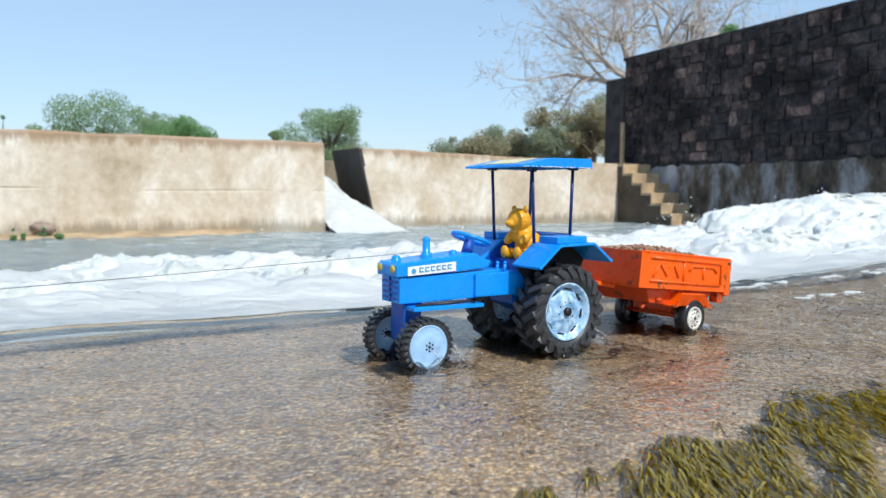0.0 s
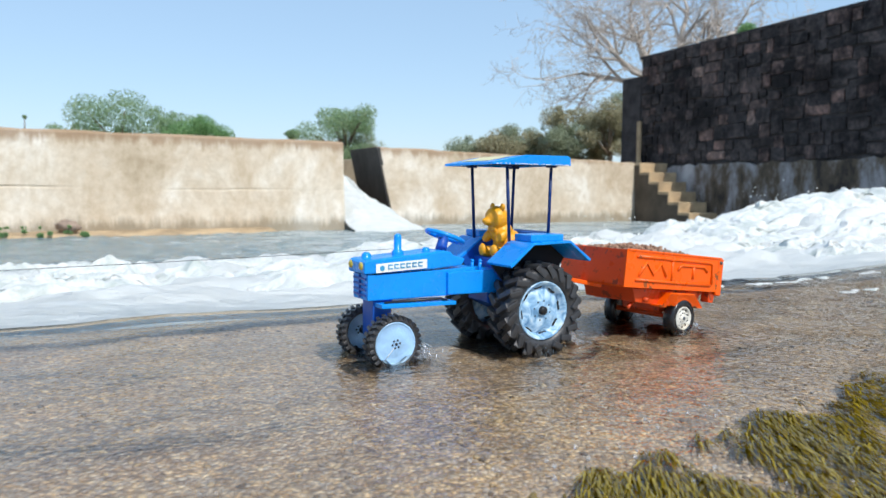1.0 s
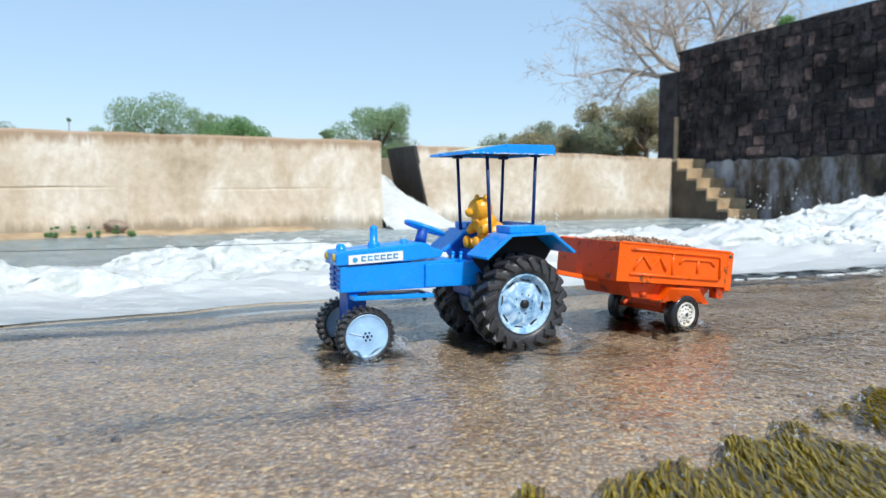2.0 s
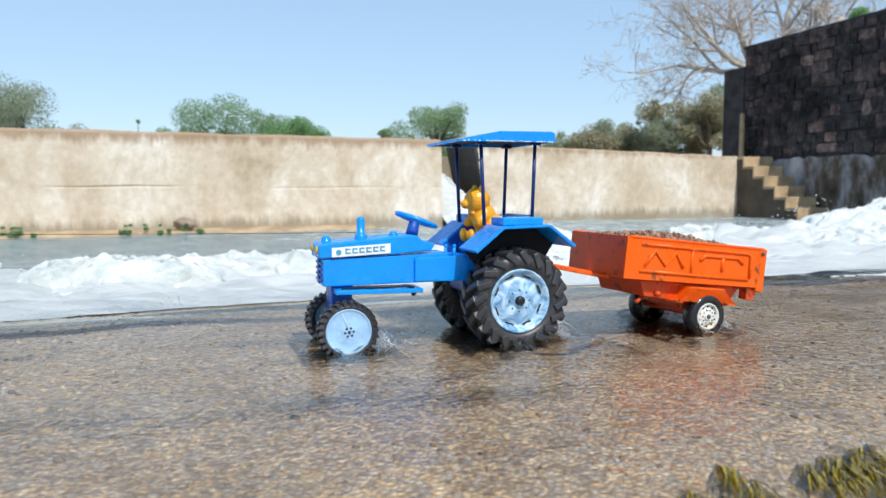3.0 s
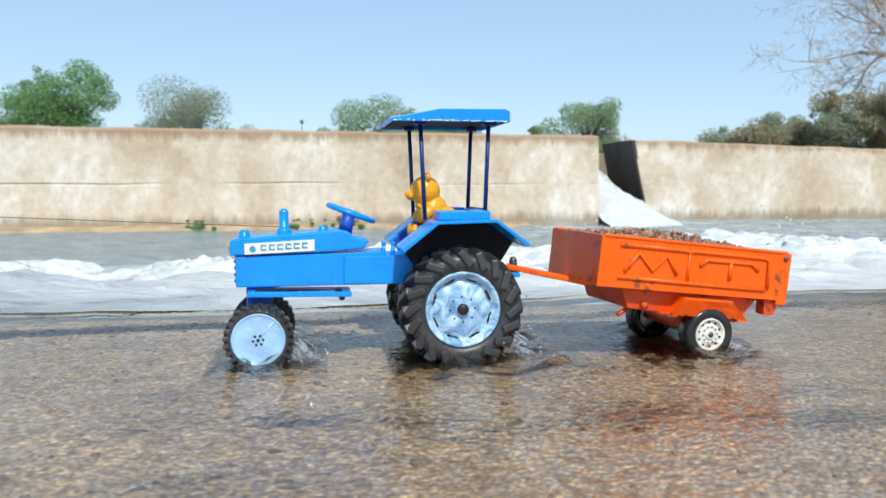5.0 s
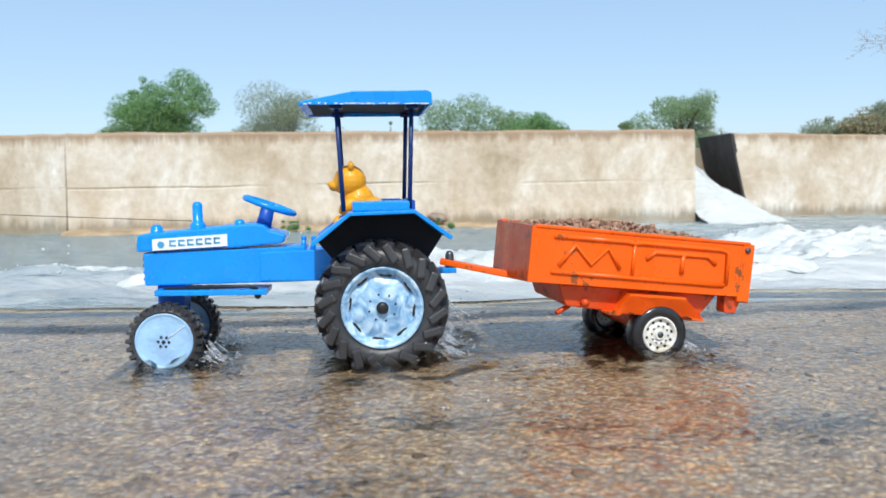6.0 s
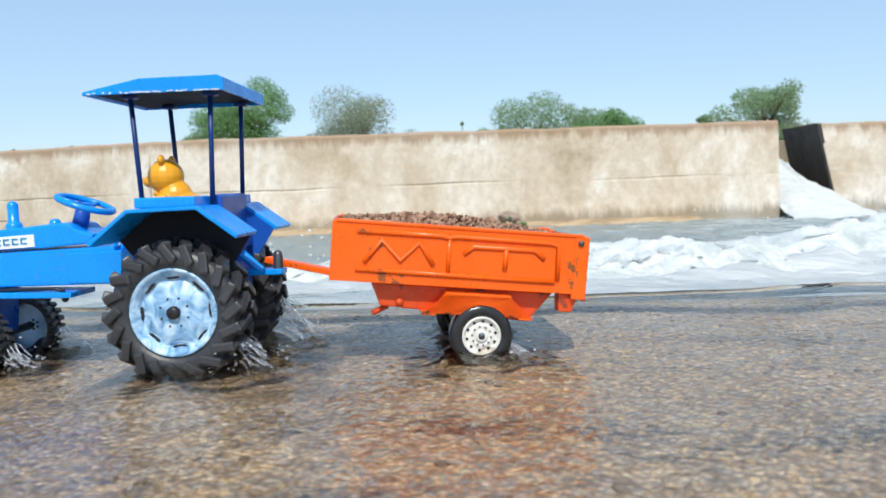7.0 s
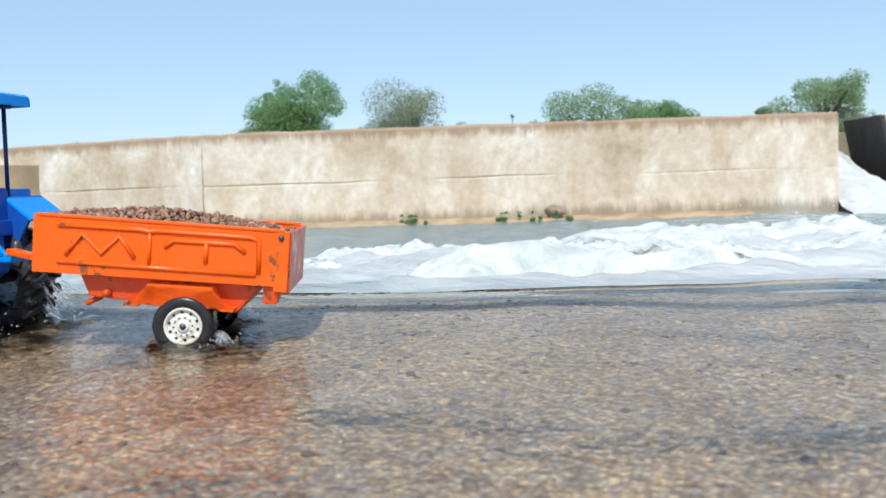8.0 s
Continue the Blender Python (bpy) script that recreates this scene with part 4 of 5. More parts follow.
        prism(bm, [(0.0490, 0.1015), (0.0225, 0.1228), (-0.0250, 0.1238), (-0.0500, 0.1045), (-0.034, 0.080), (0.032, 0.080)], s * 0.0304, s * 0.0318, 0.0004)
        part("guard_shade", bm, SHADE_BLACK, guard, "black sheet inside the guard for its shade and mud")
        bm = bmesh.new()
        box(bm, (-0.0005, s * 0.050, 0.1295), (0.043, 0.030, 0.0075), None, 0.0012)
        part("guard_ledge", bm, BLUE, guard, "raised ledge on the guard")
    for s in (-1, 1):
        for x0, x1 in ((0.0280, 0.0320), (-0.0240, -0.0270)):
            bm = bmesh.new()
            tube(bm, [(x0, s * 0.0352, 0.1250), (x1, s * 0.0352, 0.2090)], 0.00185, 10)
            box(bm, (x1, s * 0.0352, 0.2065), (0.010, 0.008, 0.0035), None, 0.001)
            part("canopy_post", bm, SHADED_BLUE, root, "thin blue canopy post, darkened to navy for its shade", True)
    bm = bmesh.new()
    hw = 0.0490
    prof = [(0.0600, 0.2065), (0.0590, 0.2090), (0.0180, 0.2170), (-0.0380, 0.2175), (-0.0415, 0.2155), (-0.0420, 0.2068)]
    inner = [(-0.0400, 0.2068), (-0.0395, 0.2130), (0.0180, 0.2140), (0.0570, 0.2078), (0.0580, 0.2065)]
    prism(bm, prof + inner, -hw, hw, 0.0)
    for s in (-1, 1):
        prism(bm, prof, s * hw, s * (hw + 0.0016), 0.0006)
    canopy = part("canopy", bm, BLUE, root, "sloping blue tin canopy with chipped rim")
    # Black sheet added under the canopy to darken its shaded underside.
    bm = bmesh.new()
    prism(bm, [(-0.0392, 0.2092), (-0.0388, 0.2126), (0.0180, 0.2136), (0.0535, 0.2076), (0.0530, 0.2070), (0.0180, 0.2100)], -hw + 0.001, hw - 0.001)
    part("canopy_shade", bm, SHADE_BLACK, canopy, "black sheet added under the canopy for its shade")
    bm, rng = bmesh.new(), random.Random(71)
    for _ in range(46):
        x = rng.uniform(-0.040, 0.056)
        box(bm, (x, hw + 0.0016, 0.2071 + rng.uniform(0, 0.0007)), (rng.uniform(0.0006, 0.0030), 0.0004, rng.uniform(0.0004, 0.0010)), None)
    tagged(part("paint_chip", bm, STICKER, canopy, "pale chips along the rim"), kind="stuff")
    bm = bmesh.new()
    prism(bm, [(0.050, 0.2110), (0.020, 0.2169), (0.020, 0.2173), (0.050, 0.2114)], -0.030, 0.026)
    part("canopy_sticker", bm, CREAM, canopy, "faded cream sticker")
    # front axle, track rod and hitch
    bm = bmesh.new()
    prism(bm, [(0.176, 0.0615), (0.176, 0.0660), (0.090, 0.0640), (0.090, 0.0600)], -0.006, 0.030, 0.0008)
    part("side_plate", bm, BLUE, root, "narrow blue steering plate")
    bm = bmesh.new()
    tube(bm, [(0.170, 0.024, 0.0665), (0.105, 0.024, 0.0668), (0.098, 0.024, 0.064)], 0.0014, 8)
    ball(bm, (0.098, 0.024, 0.059), 0.0028, 8)
    part("track_rod", bm, BLACK, root, "black steering rod", True)
    bm = bmesh.new()
    prism(bm, [(0.178, 0.030), (0.178, 0.068), (0.156, 0.068), (0.160, 0.030)], -0.013, 0.013, 0.001)
    part("axle_bracket", bm, DEEP_BLUE, root)
    bm = bmesh.new()
    tube(bm, [(0.167, -0.040, FRONT_R), (0.167, 0.040, FRONT_R)], 0.0032, 10)
    part("front_axle", bm, BLACK, root, "", True)
    bm = bmesh.new()
    tube(bm, [(0, -0.058, REAR_R), (0, 0.058, REAR_R)], 0.006, 10)
    part("rear_axle", bm, BLACK, root, "", True)
    bm = bmesh.new()
    box(bm, (-0.047, -0.002, 0.0725), (0.036, 0.015, 0.0045), None, 0.001)
    for y in (-0.008, 0.004):
        tube(bm, [(-0.030, y, 0.088), (-0.046, y * 0.6 - 0.001, 0.074)], 0.0022, 8)
    part("hitch_plate", bm, BLUE, root, "blue tow plate behind the axle")
    bm = bmesh.new()
    lathe(bm, [(0, 0.0175), (0.0025, 0.0168), (0.0036, 0.014), (0.0040, 0.006), (0.0044, 0.0)], 14, pose(-0.0600, -0.002, 0.0715, 90, 0, 0))
    part("hitch_pin", bm, GREY_METAL, root, "dark grey hitch pin", True)
    # towing thread that runs ahead out of view
    bm = bmesh.new()
    tube(bm, [(0.12 * i, -0.002 * i, -0.0006 * math.sin(i)) for i in range(21)], 0.00028, 5)
    thread = part("thread", bm, STRING, root, "thin black towing thread", True)
    wheels = []
    for s in (1, -1):
        wheels.append((rear_wheel(root, s), 0.0, s * 0.0455, REAR_R, 12.0))
        wheels.append((front_wheel(root, s), 0.167, s * 0.0350, FRONT_R, 150.0 if s > 0 else 20.0))
    return root, wheels, thread


tractor, tractor_wheels, tow_thread = build_tractor()


def build_bear():
    """A seated toy bear, one plain mesh."""
    bm = bmesh.new()
    ball(bm, (0.0, 0, 0.0130), (0.0150, 0.0140, 0.0140), 16)
    ball(bm, (0.0075, 0, 0.0235), (0.0115, 0.0110, 0.0120), 16)
    ball(bm, (0.0135, 0, 0.0375), (0.0120, 0.0118, 0.0116), 16)
    ball(bm, (0.0242, 0, 0.0345), (0.0050, 0.0052, 0.0042), 12)
    ball(bm, (0.0285, 0, 0.0358), 0.0016, 8)
    for s in (-1, 1):
        ball(bm, (0.0125, s * 0.0088, 0.0482), (0.0024, 0.0034, 0.0034), 10)
        ball(bm, (0.0150, s * 0.0115, 0.0200), (0.0085, 0.0042, 0.0048), 10, pose(0, 0, 0, 0, 40, 0))
        ball(bm, (0.0165, s * 0.0095, 0.0050), (0.0085, 0.0052, 0.0055), 10)
        ball(bm, (0.0230, s * 0.0098, 0.0068), (0.0035, 0.0052, 0.0062), 10)
        ball(bm, (0.0190, s * 0.0030, 0.0265), (0.0022, 0.0036, 0.0024), 8)
    bm.transform(Matrix.Diagonal((1.14, 1.14, 1.16, 1)))
    ob = part("toy_bear", bm, YELLOW_TOY, None, "", True)
    tagged(ob, "yellow plastic toy bear sitting at the wheel", "toy bear")
    mod = ob.modifiers.new("blend", "REMESH")
    mod.mode, mod.voxel_size, mod.use_smooth_shade = "VOXEL", 0.00085, True
    return ob


bear = build_bear()


# ---- the trailer: x ahead, origin on the ground under its hitch ----
def build_trailer():
    root = tagged(new("toy_trailer"), "orange tin toy trailer loaded with gravel, paint chipped", "toy trailer")
    tilt = pose(-0.0395, 0.026, 0.0915, 0, -6.2, 0)  # bed leans down to the rear
    L, W, Hh, T_ = 0.188, 0.104, 0.0435, 0.0022

    def bed(bm, name, mat, label="", smooth=False, parent=None):
        bm.transform(tilt)
        return part(name, bm, mat, parent or root, label, smooth)

    bm = bmesh.new()
    box(bm, (-L / 2, 0, -Hh / 2 + 0.001), (L, W - 0.002, 0.002))
    bed(bm, "floor_panel", ORANGE)
    for s in (1, -1):
        bm = bmesh.new()
        prism(bm, [(0, -Hh / 2), (0, Hh / 2), (-L * 0.955, Hh / 2), (-L * 0.955, -Hh / 2)], s * (W / 2 - T_), s * W / 2, 0.0006)
        side = bed(bm, "side_panel", ORANGE, "orange pressed-tin side with raised ribs")
        bm = bmesh.new()
        y = s * (W / 2 + 0.0002)
        r = 0.0020
        tube(bm, [(-0.018, y, 0.0150), (-0.080, y, 0.0152), (-0.084, y, 0.0140), (-0.090, y, 0.0152), (-0.160, y, 0.0150), (-0.166, y, 0.0130), (-0.167, y, -0.0120)], r, 8)
        tube(bm, [(-0.018, y, -0.0125), (-0.084, y, -0.0130), (-0.165, y, -0.0135)], r, 8)
        tube(bm, [(-0.024, y, -0.0075), (-0.036, y, 0.0090), (-0.050, y, -0.0050), (-0.063, y, 0.0090), (-0.074, y, -0.0065)], r, 8)
        tube(bm, [(-0.096, y, 0.0030), (-0.103, y, 0.0088), (-0.148, y, 0.0090), (-0.156, y, 0.0030)], r, 8)
        tube(bm, [(-0.127, y, 0.0090), (-0.127, y, -0.0070)], r, 8)
        tube(bm, [(-0.085, y, 0.0150), (-0.085, y, -0.0130)], r * 0.8, 8)
        bed(bm, "rib", ORANGE, "", True, side)
        bm = bmesh.new()
        box(bm, (-L / 2, s * (W / 2 - 0.001), Hh / 2), (L * 0.97, 0.0042, 0.0026), None, 0.001)
        bed(bm, "top_rail", ORANGE, "", False, side)
        bm = bmesh.new()
        box(bm, (-L * 0.978, s * (W / 2 - 0.0012), -0.002), (0.0105, 0.0036, Hh * 1.08), None, 0.0008)
        bed(bm, "corner_post", ORANGE)
        bm = bmesh.new()
        lathe(bm, [(0.0022, 0.0), (0.0022, s * 0.0018), (0.0, s * 0.0022)], 12, Matrix.Translation((-L * 0.972, s * (W / 2 + 0.0004), Hh * 0.38)))
        bed(bm, "gate_bolt", GREY_METAL, "rusty gate bolt", True)
    bm = bmesh.new()
    prism(bm, [(0, -Hh / 2), (0, Hh / 2), (-T_, Hh / 2), (-T_, -Hh / 2)], -W / 2 + 0.0004, W / 2 - 0.0004, 0.0004)
    bed(bm, "front_panel", RED_RUST, "dull rusty red front panel")
    bm = bmesh.new()
    prism(bm, [(-L + 0.001, -Hh / 2 - 0.005), (-L + 0.001, Hh / 2 - 0.001), (-L - 0.0022, Hh / 2 - 0.001), (-L - 0.0022, -Hh / 2 - 0.005)], -W / 2 + 0.002, W / 2 - 0.002, 0.0006)
    bed(bm, "tailgate", RED_RUST, "dark rusty red tailgate")
    # under the bed
    bm = bmesh.new()
    prism(bm, [(-0.030, -0.0225), (-0.038, -0.040), (-0.150, -0.046), (-0.168, -0.0225)], -W / 2 + 0.012, W / 2 - 0.012, 0.0015)
    bed(bm, "chassis_tub", RED_RUST, "rusty red tub under the bed")
    for s in (1, -1):
        bm = bmesh.new()
        arch = [(-0.068, -0.043), (-0.078, -0.043), (-0.085, -0.0275), (-0.133, -0.0275), (-0.140, -0.043), (-0.150, -0.043)]
        prism(bm, arch + [(x, z + 0.0022) for x, z in arch[::-1]], s * (W / 2 - 0.014), s * (W / 2 + 0.002), 0.0005)
        bed(bm, "wheel_arch", ORANGE)
        bm = bmesh.new()
        prism(bm, [(-0.170, -0.0220), (-0.171, -0.036), (-0.181, -0.036), (-0.186, -0.0220)], s * (W / 2 - 0.016), s * (W / 2 - 0.004), 0.0012)
        bed(bm, "rear_bracket", RED_RUST)
        bm = bmesh.new()
        tube(bm, [(-0.052, s * (W / 2 - 0.014), -0.036), (-0.052, s * (W / 2 - 0.006), -0.036)], 0.003, 10)
        bed(bm, "rivet", RED_RUST, "", True)
    bm = bmesh.new()
    tube(bm, [(-0.044, 0.030, -0.041), (-0.033, 0.033, -0.047)], 0.0022, 8)
    bed(bm, "support_peg", RED_RUST, "", True)
    bm = bmesh.new()
    d = Vector((-0.062, 0.020, -0.013))
    m = Matrix.Translation((0.010, 0.001, 0.0790)) @ d.to_track_quat("X", "Z").to_matrix().to_4x4()
    box(bm, (d.length / 2, 0, 0), (d.length + 0.012, 0.010, 0.0052), None, 0.0012)
    bm.transform(m)
    part("drawbar", bm, ORANGE, root, "orange drawbar to the tractor hitch")
    bm = bmesh.new()
    tube(bm, [(-0.146, -0.026, CART_R), (-0.146, 0.078, CART_R)], 0.0035, 10)
    box(bm, (-0.146, 0.026, CART_R + 0.014), (0.030, 0.060, 0.018), None, 0.002)
    part("axle", bm, RED_RUST, root)
    wheels = []
    for s, y in ((1, 0.0735), (-1, -0.0215)):
        w = part("trailer_wheel", tyre(CART_R, 0.0142, 0.017, 0.0004), WET_RUBBER, root, "smooth wet black tyre", True)
        bm = bmesh.new()
        lathe(bm, [(0.0146, s * 0.0062), (0.0142, s * 0.0080), (0.0128, s * 0.0078), (0.0122, s * 0.0058), (0.0105, s * 0.0050), (0.0085, s * 0.0066), (0.0062, s * 0.0070), (0.0046, s * 0.0056), (0.0042, s * 0.0080), (0.003, s * 0.0082), (0, s * 0.0070)], 36)
        part("rim", bm, WHITE_RIM, w, "white plastic wheel disc with dirty holes", True)
        for i in range(10):
            a = 2 * math.pi * i / 10
            t = bmesh.new()
            lathe(t, [(0.0011, -0.0006), (0.0011, 0.0006), (0, 0.0006)] if s > 0 else [(0.0011, 0.0006), (0.0011, -0.0006), (0, -0.0006)], 8, Matrix.Translation((0.0108 * math.cos(a), s * 0.0055, 0.0108 * math.sin(a))))
            part("hole", t, BLACK, w)
        bm = bmesh.new()
        for i in range(10):
            a = 2 * math.pi * (i + 0.5) / 10
            ball(bm, (0.0070 * math.cos(a), s * 0.0072, 0.0070 * math.sin(a)), 0.0008, 6)
        part("nuts", bm, GREY_METAL, w, "", True)
        bm = bmesh.new()
        lathe(bm, [(0.0026, s * 0.0076), (0.0024, s * 0.0086), (0, s * 0.0088)], 12)
        part("hub_cap", bm, GREY_METAL, w, "", True)
        wheels.append((w, -0.146, y, CART_R, 40.0))
    # the load: stones heaped above the rim
    rng = random.Random(21)
    bm = bmesh.new()
    for i in range(1700):
        x, y = rng.uniform(-0.183, -0.006), rng.uniform(-0.047, 0.047)
        heap = 0.0135 * math.exp(-((x + 0.085) / 0.085) ** 2) * math.exp(-(y / 0.042) ** 2) + 0.0145 + 0.003 * fbm(x * 60, y * 60)
        t = bmesh.new()
        bmesh.ops.create_icosphere(t, subdivisions=1, radius=1)
        r = rng.uniform(0.0011, 0.0025) * (1.6 if rng.random() < 0.04 else 1)
        for v in t.verts:
            k = rng.uniform(0.7, 1.2)
            v.co = Vector((v.co.x * r * 1.25 * k, v.co.y * r * k, v.co.z * r * 0.8 * k))
        t.transform(tilt @ pose(x, y, heap + rng.uniform(-0.002, 0.002), rng.uniform(0, 90), rng.uniform(0, 90), rng.uniform(0, 360)))
        me = bpy.data.meshes.new("tmp")
        t.to_mesh(me)
        t.free()
        bm.from_mesh(me)
        bpy.data.meshes.remove(me)
    box(bm, None, (0.180, 0.098, 0.010), tilt @ Matrix.Translation((-0.094, 0, 0.0055)))
    load = part("gravel_load", bm, GRAVEL)
    tagged(load, "heap of red-brown gravel filling the trailer bed", "gravel", kind="stuff")
    return root, wheels, load


trailer, trailer_wheels, gravel = build_trailer()


# ---- loose matter on the slab ----
def blades(name, count, seed, where, length, width, mat, lean, label, category):
    rng = random.Random(seed)
    verts, faces = [], []
    for _ in range(count):
        spot = where(rng)
        if spot is None:
            continue
        x, y, z = spot
        L_ = length * rng.uniform(0.5, 1.4)
        a = rng.gauss(0, 0.17)
        d = Vector((lean.x * math.cos(a) - lean.y * math.sin(a), lean.x * math.sin(a) + lean.y * math.cos(a), 0))
        up = rng.uniform(0.04, 0.26)
        s = Vector((-d.y, d.x, 0)) * width * rng.uniform(0.6, 1.3)
        p0 = Vector((x, y, z + 0.001))
        p1 = p0 + d * L_ * 0.45 + Vector((0, 0, L_ * up * 0.7))
        p2 = p0 + d * L_ * 0.95 + Vector((0, 0, L_ * up * 0.75))
        i = len(verts)
        verts += [p0 - s, p0 + s, p1 + s * 0.8, p1 - s * 0.8, p2]
        faces += [(i, i + 1, i + 2, i + 3), (i + 3, i + 2, i + 4)]
    return tagged(raw(name, verts, faces, mat), label, category, kind="stuff")


WEED_A, WEED_B = Vector((0.62, 0.90)), Vector((-0.36, 0.13))


def weed_spot(rng):
    f = rng.random()
    edge = WEED_A.lerp(WEED_B, f)
    along = (WEED_B - WEED_A).normalized()
    near = Vector((-along.y, along.x))
    if near.y > 0:
        near = -near
    depth = 0.50 * rng.random() ** 1.15
    gap = 0.015 + 0.045 * fbm(f * 14, 0.0) + 0.02 * fbm(f * 50, 3.0)
    if fbm(f * 22, depth * 14, 6.0) < -0.42 + (0.22 if depth < 0.05 else 0):
        return None
    p = edge + near * (depth + gap)
    if depth > 0.44 + 0.10 * fbm(f * 9, 4.0) or f > 0.97 + 0.05 * fbm(depth * 12, 2.0):
        return None
    # combed into strands by the current
    if fbm((p.x * 0.94 - p.y * 0.35) * 42, (p.x * 0.35 + p.y * 0.94) * 9, 11.0) < -0.18:
        return None
    if p.y < 0.10 and p.x < -0.15:
        return None
    rel = p - EDGE_P
    return p.x, p.y, slab_z(rel.dot(EDGE_D), rel.dot(EDGE_N))


weed = blades("river_weed", 80000, 8, weed_spot, 0.042, 0.0008, ALGAE, Vector((-0.12, -0.99)), "matted olive-brown river weed trailing in shallow water", "river weed")


def pebbles():
    rng = random.Random(14)
    base = bmesh.new()
    bmesh.ops.create_icosphere(base, subdivisions=1, radius=1)
    bv = [v.co.copy() for v in base.verts]
    bf = [[v.index for v in f.verts] for f in base.faces]
    base.free()
    verts, faces = [], []
    for _ in range(9500):
        u, v = rng.uniform(-1.7, 1.6), -0.02 - 1.05 * rng.random()
        x, y, z = slab_at(u, v)
        if fbm(x * 2.0, y * 2.0, 4.0) < -0.25:
            continue
        r = rng.uniform(0.0010, 0.0030) * (1.5 if rng.random() < 0.06 else 1)
        q = Euler((rng.uniform(-0.3, 0.3), rng.uniform(-0.3, 0.3), rng.uniform(0, 6.28))).to_matrix()
        i = len(verts)
        verts += [q @ Vector((c.x * r * 1.4, c.y * r, c.z * r * 0.55)) + Vector((x, y, z)) for c in bv]
        faces += [tuple(i + k for k in f) for f in bf]
    tagged(raw("pebbles", verts, faces, PEBBLE, None, True), "small wet pebbles set in the slab surface", "pebbles", kind="stuff")


pebbles()


# ---- foam and splashes ----
def foam_lump(seed, length, width, height):
    rng = random.Random(seed)
    nu, nv = 84, 44
    verts, faces = [], []
    for j in range(nv + 1):
        for i in range(nu + 1):
            a, b = 2 * i / nu - 1, 2 * j / nv - 1
            fall = max(0.0, 1 - a * a) ** 0.6 * max(0.0, 1 - b * b) ** 0.7
            h = height * fall * (0.60 + 0.40 * fbm(a * 2.2 + seed, b * 1.6, 1.0, 3) + 0.20 * puff(a * 4 + seed, b * 2.5, 4.0, 2) + 0.24 * fbm(a * 9 + seed, b * 6, 5.0, 4))
            verts.append((a * length / 2 + 0.06 * length * fbm(a * 2 + seed, b * 2, 9.0), b * width / 2 + 0.12 * width * fbm(a * 3 + seed, b * 2, 6.0), h - 0.02 - 0.13 * (1 - fall) ** 2))
    n = nu + 1
    faces = [(j * n + i, j * n + i + 1, (j + 1) * n + i + 1, (j + 1) * n + i) for j in range(nv) for i in range(nu)]
    return verts, faces


foam_things = []
rng_f = random.Random(3)
for k in range(56):
    u = -3.4 + 0.162 * k + rng_f.uniform(-0.15, 0.15)
    v = rng_f.choice((0.55, 0.9, 1.3, 1.7, 2.0, 2.2)) + rng_f.uniform(-0.15, 0.15)
    if u < -0.5 and k % 3:
        continue
    big = max(0.40, min(1.3, 0.66 + 0.12 * u)) * (0.6 if v < 0.8 else 1.0)
    vs_, fs_ = foam_lump(100 + k, rng_f.uniform(0.75, 1.4) * big, rng_f.uniform(0.35, 0.6) * big, rng_f.uniform(0.07, 0.115) * big)
    ob = tagged(raw("foam_wave", vs_, fs_, FOAM, None, True), "tumbling crest of white foam on the river", "foam", "foam crests of the river", "stuff")
    foam_things.append((ob, u, v, rng_f.uniform(0.06, 0.16), rng_f.uniform(0, 6.28)))


def drops(name, seed, count, spread, size, label):
    rng = random.Random(seed)
    bm = bmesh.new()
    for _ in range(count):
        t = bmesh.new()
        bmesh.ops.create_icosphere(t, subdivisions=1, radius=size * rng.uniform(0.4, 1.3))
        merge(bm, t, Matrix.Translation([rng.gauss(0, s) for s in spread]))
    return tagged(part(name, bm, FOAM, None, "", True), label, "water spray", kind="stuff")


spray_things = []
for k, (u, v, z, t0) in enumerate([(-0.35, 1.3, -0.06, 0.1), (3.2, 2.0, 0.0, 0.7), (4.0, 2.0, 0.12, 1.6), (1.2, 2.0, -0.12, 5.9), (2.6, 1.9, -0.04, 0.2), (3.6, 2.1, 0.06, 1.1), (4.5, 1.9, 0.12, 0.5), (2.0, 2.0, -0.06, 1.3), (-1.2, 1.8, -0.10, 0.9)]):
    spray_things.append((drops("spray", 200 + k, 34, (0.13, 0.07, 0.06), 0.0045, "white drops flung up from the foam"), u, v, z, t0))


def wheel_splash(seed, height, back, width):
    """Water that runs off a wheel: thin falling strands and drops, with a churned ring at the foot."""
    rng = random.Random(seed)
    bm = bmesh.new()
    for _ in range(26):
        y = rng.uniform(-width / 2, width / 2)
        h = height * rng.uniform(0.35, 1.0)
        reach = back * rng.uniform(0.45, 1.15)
        x0 = -0.35 * back * rng.uniform(0.6, 1.2)
        n0 = rng.uniform(0.0, 0.35)
        pts = [(x0 - reach * f, y + 0.004 * math.sin(5 * f + seed + y * 90), h * (1 - f * f) + 0.004) for f in steps(n0, n0 + rng.uniform(0.3, 0.65), 7)]
        tube(bm, pts, [0.00042 * rng.uniform(0.4, 1.7) + 0.00012 for _ in pts], 6)
    for _ in range(80):
        t = bmesh.new()
        bmesh.ops.create_icosphere(t, subdivisions=1, radius=rng.uniform(0.0004, 0.0014))
        merge(bm, t, Matrix.Translation((rng.uniform(-1.5 * back, 0.2 * back), rng.gauss(0, width * 0.5), abs(rng.gauss(0.004, height * 0.3)) + 0.004)))
    return bm


